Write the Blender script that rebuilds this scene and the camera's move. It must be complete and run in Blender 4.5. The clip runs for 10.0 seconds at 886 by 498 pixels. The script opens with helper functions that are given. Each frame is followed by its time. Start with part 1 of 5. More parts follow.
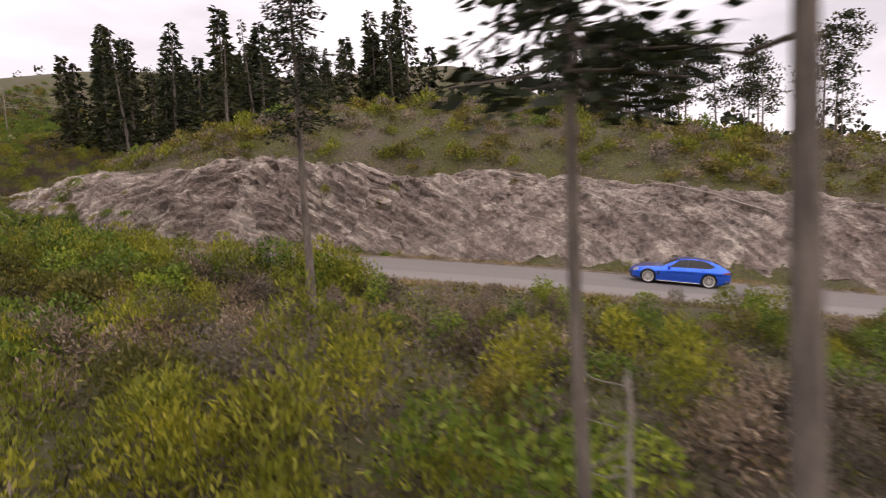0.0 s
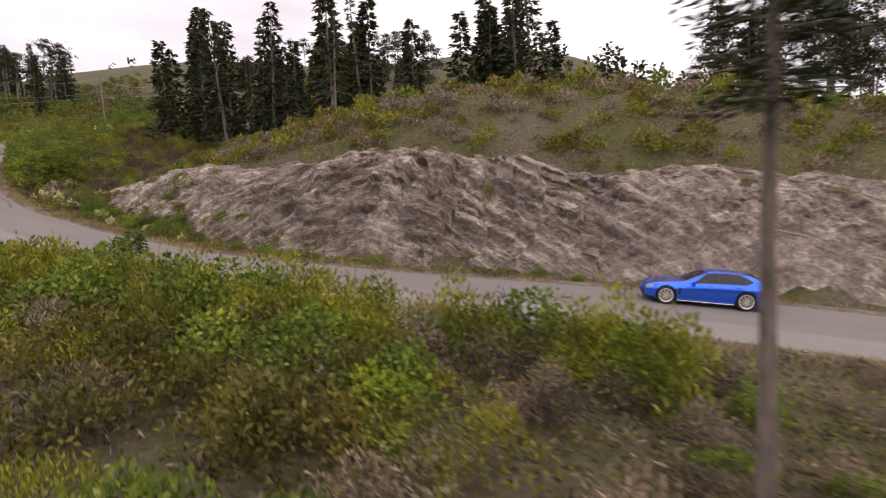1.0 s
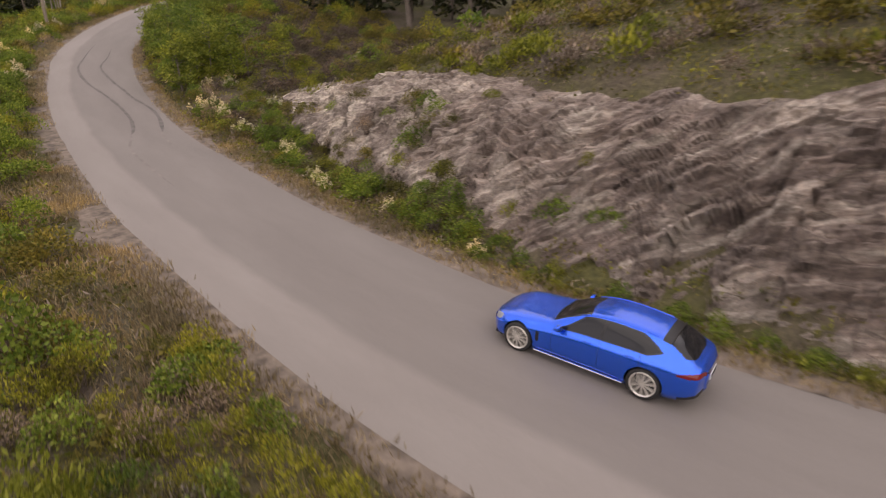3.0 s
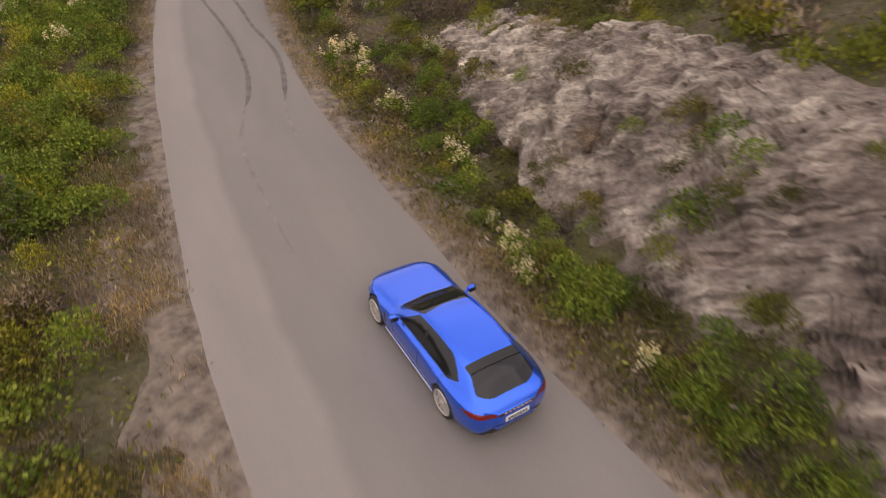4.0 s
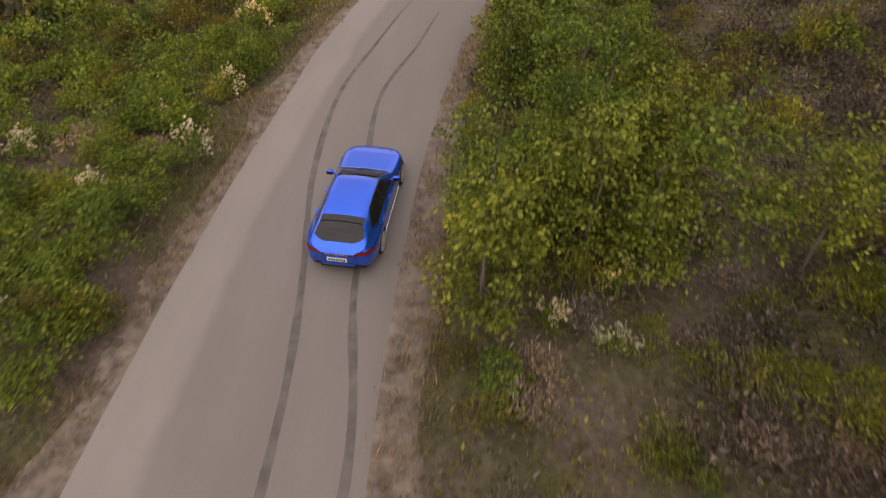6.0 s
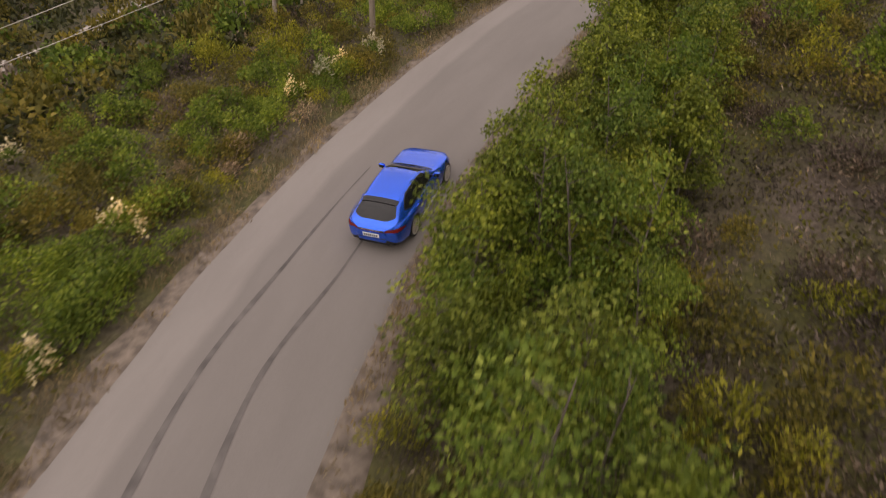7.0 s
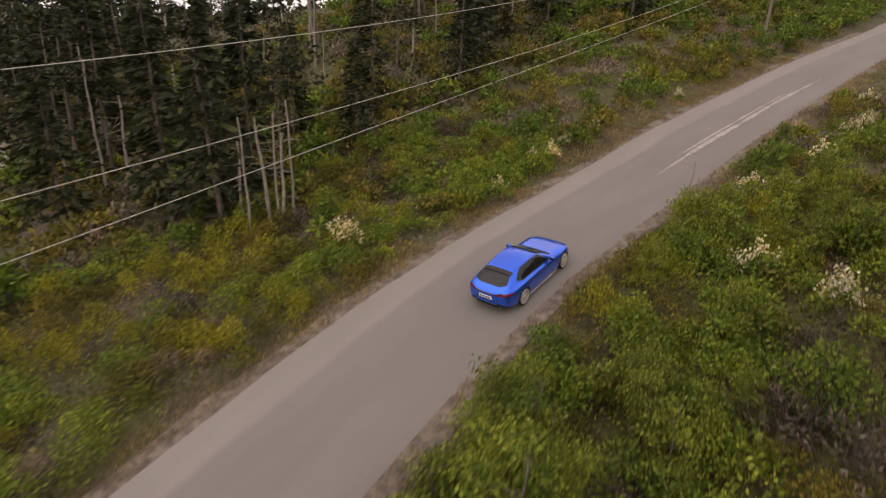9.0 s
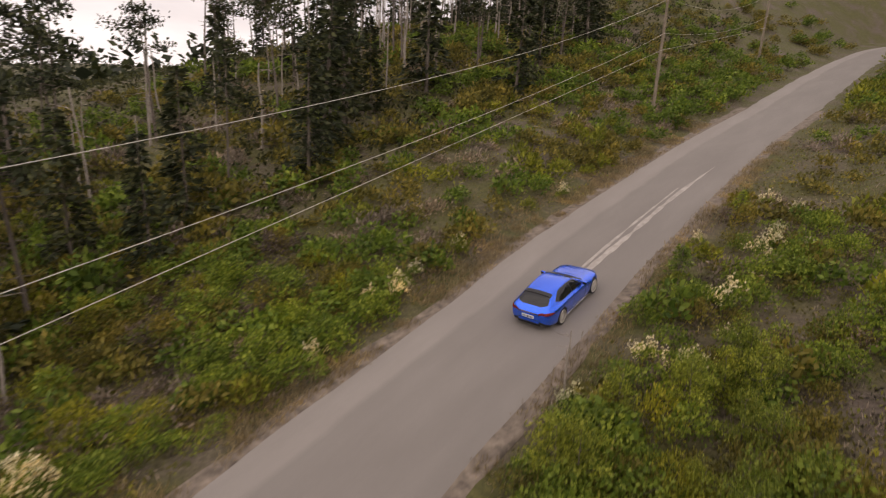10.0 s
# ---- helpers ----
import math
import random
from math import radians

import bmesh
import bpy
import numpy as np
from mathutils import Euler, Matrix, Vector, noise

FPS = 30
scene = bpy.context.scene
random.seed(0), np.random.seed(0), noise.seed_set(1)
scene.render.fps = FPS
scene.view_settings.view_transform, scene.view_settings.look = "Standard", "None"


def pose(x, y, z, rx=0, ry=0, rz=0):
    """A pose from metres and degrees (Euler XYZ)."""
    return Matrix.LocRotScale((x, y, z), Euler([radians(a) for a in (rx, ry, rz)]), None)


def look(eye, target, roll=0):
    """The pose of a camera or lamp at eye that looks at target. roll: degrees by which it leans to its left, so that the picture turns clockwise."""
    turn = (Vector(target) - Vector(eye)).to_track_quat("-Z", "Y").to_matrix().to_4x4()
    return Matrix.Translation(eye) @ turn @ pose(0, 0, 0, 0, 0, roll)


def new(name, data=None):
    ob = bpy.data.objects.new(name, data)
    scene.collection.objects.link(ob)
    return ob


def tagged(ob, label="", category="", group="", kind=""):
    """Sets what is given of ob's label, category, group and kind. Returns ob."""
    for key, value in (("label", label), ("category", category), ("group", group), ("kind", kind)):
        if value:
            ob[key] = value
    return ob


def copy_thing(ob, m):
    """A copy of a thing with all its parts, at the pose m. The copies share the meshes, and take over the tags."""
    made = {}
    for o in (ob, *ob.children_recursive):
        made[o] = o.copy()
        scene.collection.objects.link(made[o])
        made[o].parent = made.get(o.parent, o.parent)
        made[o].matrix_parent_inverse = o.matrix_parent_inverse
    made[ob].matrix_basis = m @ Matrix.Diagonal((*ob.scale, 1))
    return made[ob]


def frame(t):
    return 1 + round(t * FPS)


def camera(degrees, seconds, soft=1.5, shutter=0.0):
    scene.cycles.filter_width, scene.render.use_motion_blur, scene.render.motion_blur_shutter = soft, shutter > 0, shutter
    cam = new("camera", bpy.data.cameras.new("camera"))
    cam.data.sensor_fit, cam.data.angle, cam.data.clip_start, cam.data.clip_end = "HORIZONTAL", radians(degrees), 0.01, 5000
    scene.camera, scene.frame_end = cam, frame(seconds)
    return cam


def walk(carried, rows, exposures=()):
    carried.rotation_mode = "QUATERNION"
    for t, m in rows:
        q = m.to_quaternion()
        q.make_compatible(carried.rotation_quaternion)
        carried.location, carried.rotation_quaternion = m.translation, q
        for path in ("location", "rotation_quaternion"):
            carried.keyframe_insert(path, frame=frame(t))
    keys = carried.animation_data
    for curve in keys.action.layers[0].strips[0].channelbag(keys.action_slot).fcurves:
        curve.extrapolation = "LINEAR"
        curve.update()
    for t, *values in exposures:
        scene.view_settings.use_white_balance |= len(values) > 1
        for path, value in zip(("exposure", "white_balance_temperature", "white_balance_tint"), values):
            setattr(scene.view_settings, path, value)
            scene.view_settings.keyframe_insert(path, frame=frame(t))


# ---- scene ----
cam = camera(76.4, 10.0, soft=1.1, shutter=0.25)
PATH = [
    (0, (7.54, -17.93, -0.67), (7.633, -15.936, -0.851), -2.9),
    (0.5, (4.41, -13.41, -0.11), (4.393, -11.419, -0.284), -2.8),
    (1, (0.74, -8.89, 0.50), (0.604, -6.902, 0.290), -2.5),
    (1.5, (-2.83, -4.85, 1.07), (-3.038, -2.877, 0.800), -2.2),
    (2, (-6.94, -0.65, 2.04), (-7.198, 1.299, 1.664), -2.1),
    (2.5, (-10.61, 3.56, 3.14), (-10.959, 5.463, 2.631), -2.0),
    (3, (-14.65, 8.32, 4.23), (-15.137, 10.147, 3.574), -1.5),
    (3.2, (-16.21, 10.22, 4.68), (-16.754, 12.006, 3.957), -0.8),
    (4.3, (-23.69, 21.33, 8.10), (-24.583, 22.696, 6.943), -2.5),
    (4.5, (-25.15, 23.24, 8.53), (-26.085, 24.532, 7.322), -2.2),
    (5, (-28.84, 27.72, 9.27), (-29.899, 28.874, 8.034), -1.0),
    (5.5, (-32.25, 31.66, 10.20), (-33.414, 32.769, 9.008), 3.2),
    (5.7, (-33.46, 33.48, 10.76), (-34.661, 34.553, 9.576), 3.6),
    (6.8, (-40.69, 43.27, 13.10), (-42.087, 44.250, 12.056), 1.2),
    (7, (-42.04, 45.17, 13.58), (-43.466, 46.137, 12.569), 1.4),
    (7.5, (-45.17, 50.20, 15.12), (-46.669, 51.125, 14.184), 0.9),
    (8, (-48.45, 55.35, 16.68), (-50.004, 56.278, 15.836), 1.1),
    (8.5, (-51.03, 60.40, 18.68), (-52.609, 61.330, 17.881), 1.4),
    (9, (-54.19, 65.47, 20.16), (-55.777, 66.456, 19.441), 1.9),
    (9.5, (-56.91, 69.98, 21.36), (-58.464, 71.071, 20.723), 2.1),
    (10, (-59.80, 74.61, 22.42), (-61.271, 75.848, 21.866), 2.4),
]
walk(cam, [(t, look(eye, target, roll)) for t, eye, target, roll in PATH], exposures=[(0, 0.42, 7000, 17), (2, 0.45, 7050, 17), (3, 0.42, 7250, 17), (4.5, 0.30, 7400, 17), (10, 0.22, 7550, 15)])

# the car's way: seconds, place, pitch, heading
CAR_ROWS = [
    (0, 21.27, 11.27, -5.85, 6.3, 69.1),
    (0.5, 15.61, 13.00, -5.24, 6.1, 76.3),
    (1, 9.65, 14.58, -4.62, 5.2, 79.8),
    (1.5, 3.93, 15.67, -4.10, 5.0, 80.6),
    (2, -2.24, 16.81, -3.61, 5.0, 76.8),
    (2.5, -8.03, 18.31, -3.10, 4.7, 73.9),
    (3, -14.37, 20.49, -2.60, 4.4, 68.2),
    (3.2, -16.81, 21.51, -2.38, 4.4, 65.9),
    (4.3, -29.67, 28.79, -0.79, 6.7, 56.4),
    (4.5, -31.96, 30.26, -0.48, 6.7, 54.9),
    (5, -37.63, 34.21, 0.34, 7.2, 51.8),
    (5.5, -42.88, 38.53, 1.37, 9.9, 49.3),
    (5.7, -44.91, 40.41, 1.83, 10.6, 47.9),
    (6.8, -55.19, 51.51, 4.77, 12.5, 37.6),
    (7, -56.87, 53.70, 5.34, 12.1, 36.6),
    (7.5, -60.66, 59.38, 6.75, 11.3, 32.5),
    (8, -64.22, 65.66, 8.24, 11.0, 28.1),
    (8.5, -67.11, 72.08, 9.71, 11.5, 24.0),
    (9, -69.74, 78.93, 11.18, 10.5, 19.7),
    (9.5, -71.83, 85.54, 12.44, 10.3, 16.2),
    (10, -73.92, 93.10, 13.69, 10.5, 12.6),
]

# ---- light: an overcast sky with a soft sun behind the cloud ----
world = bpy.data.worlds.new("sky")
scene.world = world
world.use_nodes = True
wn, wl = world.node_tree.nodes, world.node_tree.links
wn.clear()
w_out = wn.new("ShaderNodeOutputWorld")
w_bg = wn.new("ShaderNodeBackground")
w_sky = wn.new("ShaderNodeTexSky")
w_sky.sky_type, w_sky.sun_disc = "NISHITA", False
w_sky.sun_elevation, w_sky.sun_rotation = radians(52), radians(200)
w_co = wn.new("ShaderNodeTexCoord")
w_map = wn.new("ShaderNodeMapping")
w_map.inputs["Scale"].default_value = (1.0, 1.0, 3.2)
w_noise = wn.new("ShaderNodeTexNoise")
w_noise.inputs["Scale"].default_value, w_noise.inputs["Detail"].default_value = 2.2, 6.0
w_noise.inputs["Roughness"].default_value = 0.5
w_ramp = wn.new("ShaderNodeValToRGB")
w_ramp.color_ramp.elements[0].position, w_ramp.color_ramp.elements[0].color = 0.30, (6.3, 6.1, 6.7, 1)
w_ramp.color_ramp.elements[1].position, w_ramp.color_ramp.elements[1].color = 0.62, (10.6, 10.2, 11.0, 1)
w_mix = wn.new("ShaderNodeMix")
w_mix.data_type = "RGBA"
w_mix.inputs["Factor"].default_value = 0.92
wl.new(w_co.outputs["Generated"], w_map.inputs["Vector"])
wl.new(w_map.outputs["Vector"], w_noise.inputs["Vector"])
wl.new(w_noise.outputs["Fac"], w_ramp.inputs["Fac"])
wl.new(w_sky.outputs["Color"], w_mix.inputs["A"])
wl.new(w_ramp.outputs["Color"], w_mix.inputs["B"])
wl.new(w_mix.outputs["Result"], w_bg.inputs["Color"])
w_bg.inputs["Strength"].default_value = 0.095
wl.new(w_bg.outputs["Background"], w_out.inputs["Surface"])

sun = new("sun", bpy.data.lights.new("sun", "SUN"))
sun.data.energy, sun.data.angle, sun.data.color = 0.9, radians(100), (1.0, 0.95, 0.88)
sun.matrix_basis = look((0, 0, 60), (0 - 22, 0 + 40, 0))


# ---- materials ----
def material(name):
    m = bpy.data.materials.new(name)
    m.use_nodes = True
    n, l = m.node_tree.nodes, m.node_tree.links
    return m, n, l, n["Principled BSDF"]


def tex_noise(n, l, scale, detail=5.0, rough=0.55, vec=None, squash=None):
    t = n.new("ShaderNodeTexNoise")
    t.inputs["Scale"].default_value, t.inputs["Detail"].default_value, t.inputs["Roughness"].default_value = scale, detail, rough
    if vec is not None:
        if squash:
            mp = n.new("ShaderNodeMapping")
            mp.inputs["Scale"].default_value = squash
            l.new(vec, mp.inputs["Vector"])
            vec = mp.outputs["Vector"]
        l.new(vec, t.inputs["Vector"])
    return t.outputs["Fac"]


def ramp(n, l, fac, *stops):
    r = n.new("ShaderNodeValToRGB")
    el = r.color_ramp.elements
    while len(el) < len(stops):
        el.new(0.5)
    for e, (p, c) in zip(el, stops):
        e.position, e.color = p, (*c, 1)
    l.new(fac, r.inputs["Fac"])
    return r.outputs["Color"]


def mix(n, l, fac, a, b, kind="MIX"):
    x = n.new("ShaderNodeMix")
    x.data_type, x.blend_type = "RGBA", kind
    for key, v in (("Factor", fac), ("A", a), ("B", b)):
        if isinstance(v, (float, int)):
            x.inputs[key].default_value = v
        elif isinstance(v, tuple):
            x.inputs[key].default_value = (*v, 1)
        else:
            l.new(v, x.inputs[key])
    return x.outputs["Result"]


def bump(n, l, p, height, strength, distance):
    b = n.new("ShaderNodeBump")
    b.inputs["Strength"].default_value, b.inputs["Distance"].default_value = strength, distance
    l.new(height, b.inputs["Height"])
    l.new(b.outputs["Normal"], p.inputs["Normal"])


def place_of(n):
    return n.new("ShaderNodeTexCoord").outputs["Object"]


def plain(name, colour, rough=0.5, metal=0.0, grain=0.0, scale=30.0):
    m, n, l, p = material(name)
    p.inputs["Base Color"].default_value = (*colour, 1)
    p.inputs["Roughness"].default_value, p.inputs["Metallic"].default_value = rough, metal
    if grain:
        f = tex_noise(n, l, scale, 4.0, 0.6, place_of(n))
        l.new(ramp(n, l, f, (0.3, tuple(c * (1 - grain) for c in colour)), (0.7, tuple(min(1, c * (1 + grain)) for c in colour))), p.inputs["Base Color"])
    return m


def leaf(name, dark, light, accent, through_light=0.35, rough=0.6):
    """Foliage: each leaf its own tone, each plant its own cast, some light through the blade."""
    m, n, l, p = material(name)
    geo, inf = n.new("ShaderNodeNewGeometry"), n.new("ShaderNodeObjectInfo")
    tone = ramp(n, l, geo.outputs["Random Per Island"], (0.0, dark), (0.65, light), (1.0, accent))
    cast = ramp(n, l, inf.outputs["Random"], (0.0, (0.72, 0.78, 0.7)), (0.5, (1.0, 1.0, 1.0)), (1.0, (1.22, 1.12, 0.95)))
    big = ramp(n, l, tex_noise(n, l, 0.5, 3.0, 0.55, n.new("ShaderNodeNewGeometry").outputs["Position"]), (0.3, (0.6, 0.63, 0.66)), (0.5, (1.0, 1.0, 1.0)), (0.7, (1.5, 1.38, 1.1)))
    col = mix(n, l, 1.0, mix(n, l, 1.0, tone, cast, "MULTIPLY"), big, "MULTIPLY")
    l.new(col, p.inputs["Base Color"])
    p.inputs["Roughness"].default_value = rough
    p.inputs["Specular IOR Level"].default_value = 0.25
    tr, mx = n.new("ShaderNodeBsdfTranslucent"), n.new("ShaderNodeMixShader")
    l.new(col, tr.inputs["Color"])
    mx.inputs["Fac"].default_value = through_light
    l.new(p.outputs["BSDF"], mx.inputs[1])
    l.new(tr.outputs["BSDF"], mx.inputs[2])
    l.new(mx.outputs["Shader"], n["Material Output"].inputs["Surface"])
    return m


def asphalt_material():
    m, n, l, p = material("old_asphalt")
    uv = n.new("ShaderNodeUVMap").outputs["UV"]
    pos = place_of(n)
    grain = tex_noise(n, l, 55, 5, 0.7, pos)
    blot = tex_noise(n, l, 0.55, 5, 0.6, uv, (1.0, 0.22, 1.0))
    col = ramp(n, l, blot, (0.28, (0.185, 0.164, 0.150)), (0.5, (0.212, 0.189, 0.173)), (0.75, (0.248, 0.224, 0.206)))
    col = mix(n, l, 0.35, col, ramp(n, l, grain, (0.3, (0.12, 0.11, 0.10)), (0.7, (0.30, 0.28, 0.26))), "MIX")
    sep = n.new("ShaderNodeSeparateXYZ")
    l.new(uv, sep.inputs["Vector"])
    # an older, paler strip along the left side
    wob = n.new("ShaderNodeMath")
    wob.operation = "MULTIPLY_ADD"
    wob.inputs[1].default_value, wob.inputs[2].default_value = 0.7, -0.35
    l.new(tex_noise(n, l, 0.25, 4, 0.6, uv), wob.inputs[0])
    at = n.new("ShaderNodeMath")
    at.operation = "ADD"
    l.new(sep.outputs["X"], at.inputs[0])
    l.new(wob.outputs[0], at.inputs[1])
    span = n.new("ShaderNodeMapRange")
    span.inputs["From Min"].default_value, span.inputs["From Max"].default_value = 1.35, 1.65
    l.new(at.outputs[0], span.inputs["Value"])
    lane = ramp(n, l, span.outputs["Result"], (0.0, (0.9, 0.9, 0.9)), (1.0, (1.12, 1.12, 1.12)))
    l.new(mix(n, l, 1.0, col, lane, "MULTIPLY"), p.inputs["Base Color"])
    p.inputs["Roughness"].default_value = 0.85
    bump(n, l, p, grain, 0.35, 0.01)
    return m


def ground_material():
    m, n, l, p = material("scrub_soil")
    pos = n.new("ShaderNodeNewGeometry").outputs["Position"]
    patch = tex_noise(n, l, 0.22, 5, 0.65, pos)
    fine = tex_noise(n, l, 5.0, 6, 0.7, pos)
    # soil tones lowered, so the plants' shade is part of the colour
    soil = ramp(n, l, fine, (0.28, (0.05, 0.037, 0.029)), (0.5, (0.105, 0.081, 0.062)), (0.72, (0.185, 0.147, 0.116)))
    moss = ramp(n, l, fine, (0.28, (0.032, 0.034, 0.011)), (0.5, (0.078, 0.075, 0.023)), (0.72, (0.135, 0.125, 0.042)))
    col = mix(n, l, ramp(n, l, patch, (0.36, (0, 0, 0)), (0.55, (1, 1, 1))), soil, moss)
    l.new(col, p.inputs["Base Color"])
    p.inputs["Roughness"].default_value = 0.95
    bump(n, l, p, fine, 0.8, 0.12)
    return m


def rock_material():
    m, n, l, p = material("layered_rock")
    pos = n.new("ShaderNodeNewGeometry").outputs["Position"]
    bed = n.new("ShaderNodeMapping")
    bed.inputs["Scale"].default_value = (0.3, 2.4, 1.0)
    l.new(n.new("ShaderNodeUVMap").outputs["UV"], bed.inputs["Vector"])
    layers = tex_noise(n, l, 1.1, 8, 0.72, bed.outputs["Vector"])
    run = n.new("ShaderNodeSeparateXYZ")
    l.new(n.new("ShaderNodeUVMap").outputs["UV"], run.inputs["Vector"])
    ends = []
    for lo, hi in ((10, 19), (52, 41)):
        e = n.new("ShaderNodeMapRange")
        e.inputs["From Min"].default_value, e.inputs["From Max"].default_value = lo, hi
        e.inputs["To Min"].default_value = 0.15
        l.new(run.outputs["X"], e.inputs["Value"])
        ends.append(e.outputs["Result"])
    bedded = n.new("ShaderNodeMath")
    bedded.operation = "MULTIPLY"
    l.new(ends[0], bedded.inputs[0])
    l.new(ends[1], bedded.inputs[1])
    strata = mix(n, l, bedded.outputs[0], tex_noise(n, l, 0.9, 9, 0.74, pos), layers)
    blot = tex_noise(n, l, 0.35, 4, 0.6, pos)
    fine = tex_noise(n, l, 4.5, 9, 0.8, pos)
    # broken blocks lying in the beds
    lie = n.new("ShaderNodeMapping")
    lie.inputs["Scale"].default_value = (0.75, 2.1, 1.0)
    l.new(mix(n, l, 0.06, n.new("ShaderNodeUVMap").outputs["UV"], n.new("ShaderNodeTexNoise").outputs["Color"], "ADD"), lie.inputs["Vector"])
    cells = n.new("ShaderNodeTexVoronoi")
    cells.inputs["Scale"].default_value = 1.5
    l.new(lie.outputs["Vector"], cells.inputs["Vector"])
    seams = n.new("ShaderNodeTexVoronoi")
    seams.feature = "DISTANCE_TO_EDGE"
    seams.inputs["Scale"].default_value = 1.5
    l.new(lie.outputs["Vector"], seams.inputs["Vector"])
    tone = n.new("ShaderNodeRGBToBW")
    l.new(cells.outputs["Color"], tone.inputs["Color"])
    col = ramp(n, l, strata, (0.32, (0.05, 0.038, 0.033)), (0.42, (0.16, 0.125, 0.107)), (0.52, (0.29, 0.236, 0.205)), (0.62, (0.58, 0.52, 0.45)))
    col = mix(n, l, 0.35, col, ramp(n, l, blot, (0.38, (0.14, 0.104, 0.09)), (0.52, (0.25, 0.205, 0.178)), (0.64, (0.52, 0.47, 0.41))))
    # bleached stone at the upper end of the cut
    far = n.new("ShaderNodeMapRange")
    far.inputs["From Min"].default_value, far.inputs["From Max"].default_value = 44, 60
    far.inputs["To Max"].default_value = 0.6
    l.new(run.outputs["X"], far.inputs["Value"])
    col = mix(n, l, far.outputs["Result"], col, ramp(n, l, strata, (0.34, (0.12, 0.094, 0.08)), (0.46, (0.25, 0.212, 0.182)), (0.62, (0.62, 0.565, 0.47))))
    col = mix(n, l, 0.6, col, ramp(n, l, tone.outputs["Val"], (0.25, (0.66, 0.64, 0.62)), (0.5, (1, 1, 1)), (0.75, (1.35, 1.33, 1.3))), "MULTIPLY")
    col = mix(n, l, 0.85, col, ramp(n, l, fine, (0.32, (0.42, 0.41, 0.4)), (0.5, (1, 1, 1)), (0.68, (1.6, 1.56, 1.5))), "MULTIPLY")
    col = mix(n, l, 0.5, col, ramp(n, l, seams.outputs["Distance"], (0.0, (0.35, 0.33, 0.31)), (0.035, (1, 1, 1))), "MULTIPLY")
    l.new(col, p.inputs["Base Color"])
    p.inputs["Roughness"].default_value = 0.9
    h = mix(n, l, 0.18, mix(n, l, 0.4, strata, fine), tone.outputs["Val"])
    bump(n, l, p, h, 1.0, 0.32)
    return m


def paint_material():
    m, n, l, p = material("blue_metallic_paint")
    flake = tex_noise(n, l, 400, 2, 0.5, place_of(n))
    l.new(ramp(n, l, flake, (0.3, (0.007, 0.10, 0.80)), (0.7, (0.012, 0.17, 1.0))), p.inputs["Base Color"])
    p.inputs["Metallic"].default_value, p.inputs["Roughness"].default_value = 0.8, 0.26
    p.inputs["Coat Weight"].default_value, p.inputs["Coat Roughness"].default_value = 1.0, 0.02
    return m


def bark_material(name, dark, light):
    m, n, l, p = material(name)
    f = tex_noise(n, l, 6.0, 6, 0.7, n.new("ShaderNodeNewGeometry").outputs["Position"], (1.0, 1.0, 0.25))
    l.new(ramp(n, l, f, (0.3, dark), (0.7, light)), p.inputs["Base Color"])
    p.inputs["Roughness"].default_value = 0.9
    bump(n, l, p, f, 0.7, 0.03)
    return m


ASPHALT, SOIL, ROCK, PAINT = asphalt_material(), ground_material(), rock_material(), paint_material()
BARK = bark_material("grey_bark", (0.07, 0.055, 0.045), (0.23, 0.19, 0.16))
BARK_PALE = bark_material("pale_dead_wood", (0.17, 0.14, 0.115), (0.42, 0.37, 0.32))
POLE_WOOD = bark_material("weathered_pole", (0.14, 0.11, 0.08), (0.30, 0.25, 0.19))
TWIG = bark_material("brown_twig", (0.07, 0.05, 0.04), (0.20, 0.155, 0.125))
LEAF_GREEN = leaf("fresh_leaf", (0.062, 0.105, 0.015), (0.165, 0.235, 0.034), (0.30, 0.36, 0.07))
LEAF_YOUNG = leaf("young_tree_leaf", (0.08, 0.108, 0.015), (0.215, 0.26, 0.036), (0.37, 0.40, 0.075))
LEAF_YELLOW = leaf("yellow_green_leaf", (0.105, 0.12, 0.014), (0.245, 0.26, 0.031), (0.40, 0.395, 0.07))
LEAF_OLIVE = leaf("olive_leaf", (0.065, 0.068, 0.016), (0.155, 0.145, 0.034), (0.26, 0.23, 0.07))
LEAF_HEATH = leaf("dark_heather", (0.055, 0.042, 0.034), (0.125, 0.096, 0.078), (0.23, 0.18, 0.145), 0.2)
LEAF_DRY = leaf("dry_brown_leaf", (0.13, 0.098, 0.076), (0.27, 0.212, 0.168), (0.42, 0.34, 0.27), 0.2)
LEAF_NEEDLE = leaf("dark_needle", (0.014, 0.02, 0.009), (0.038, 0.048, 0.02), (0.075, 0.08, 0.03), 0.15)
# understory leaf with the shade of the wood put into its colour
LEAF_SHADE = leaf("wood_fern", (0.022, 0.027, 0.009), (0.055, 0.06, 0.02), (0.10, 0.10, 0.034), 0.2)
BLOOM = leaf("cream_bloom", (0.5, 0.43, 0.26), (0.72, 0.64, 0.42), (0.85, 0.78, 0.6), 0.3)
STRAW = leaf("dry_grass", (0.19, 0.135, 0.07), (0.36, 0.27, 0.155), (0.52, 0.41, 0.25), 0.3)
GRAVEL = plain("pale_gravel", (0.36, 0.32, 0.28), 0.95, 0.0, 0.35, 3.0)
SKID = plain("tyre_mark", (0.115, 0.103, 0.096), 0.8, 0.0, 0.35, 2.0)
FAINT = plain("faint_tyre_mark", (0.188, 0.168, 0.154), 0.85, 0.0, 0.25, 2.0)
PALE_MARK = plain("pale_scrape", (0.34, 0.31, 0.285), 0.85, 0.0, 0.3, 2.5)
VERGE = plain("verge_grit", (0.16, 0.129, 0.103), 0.95, 0.0, 0.55, 2.6)
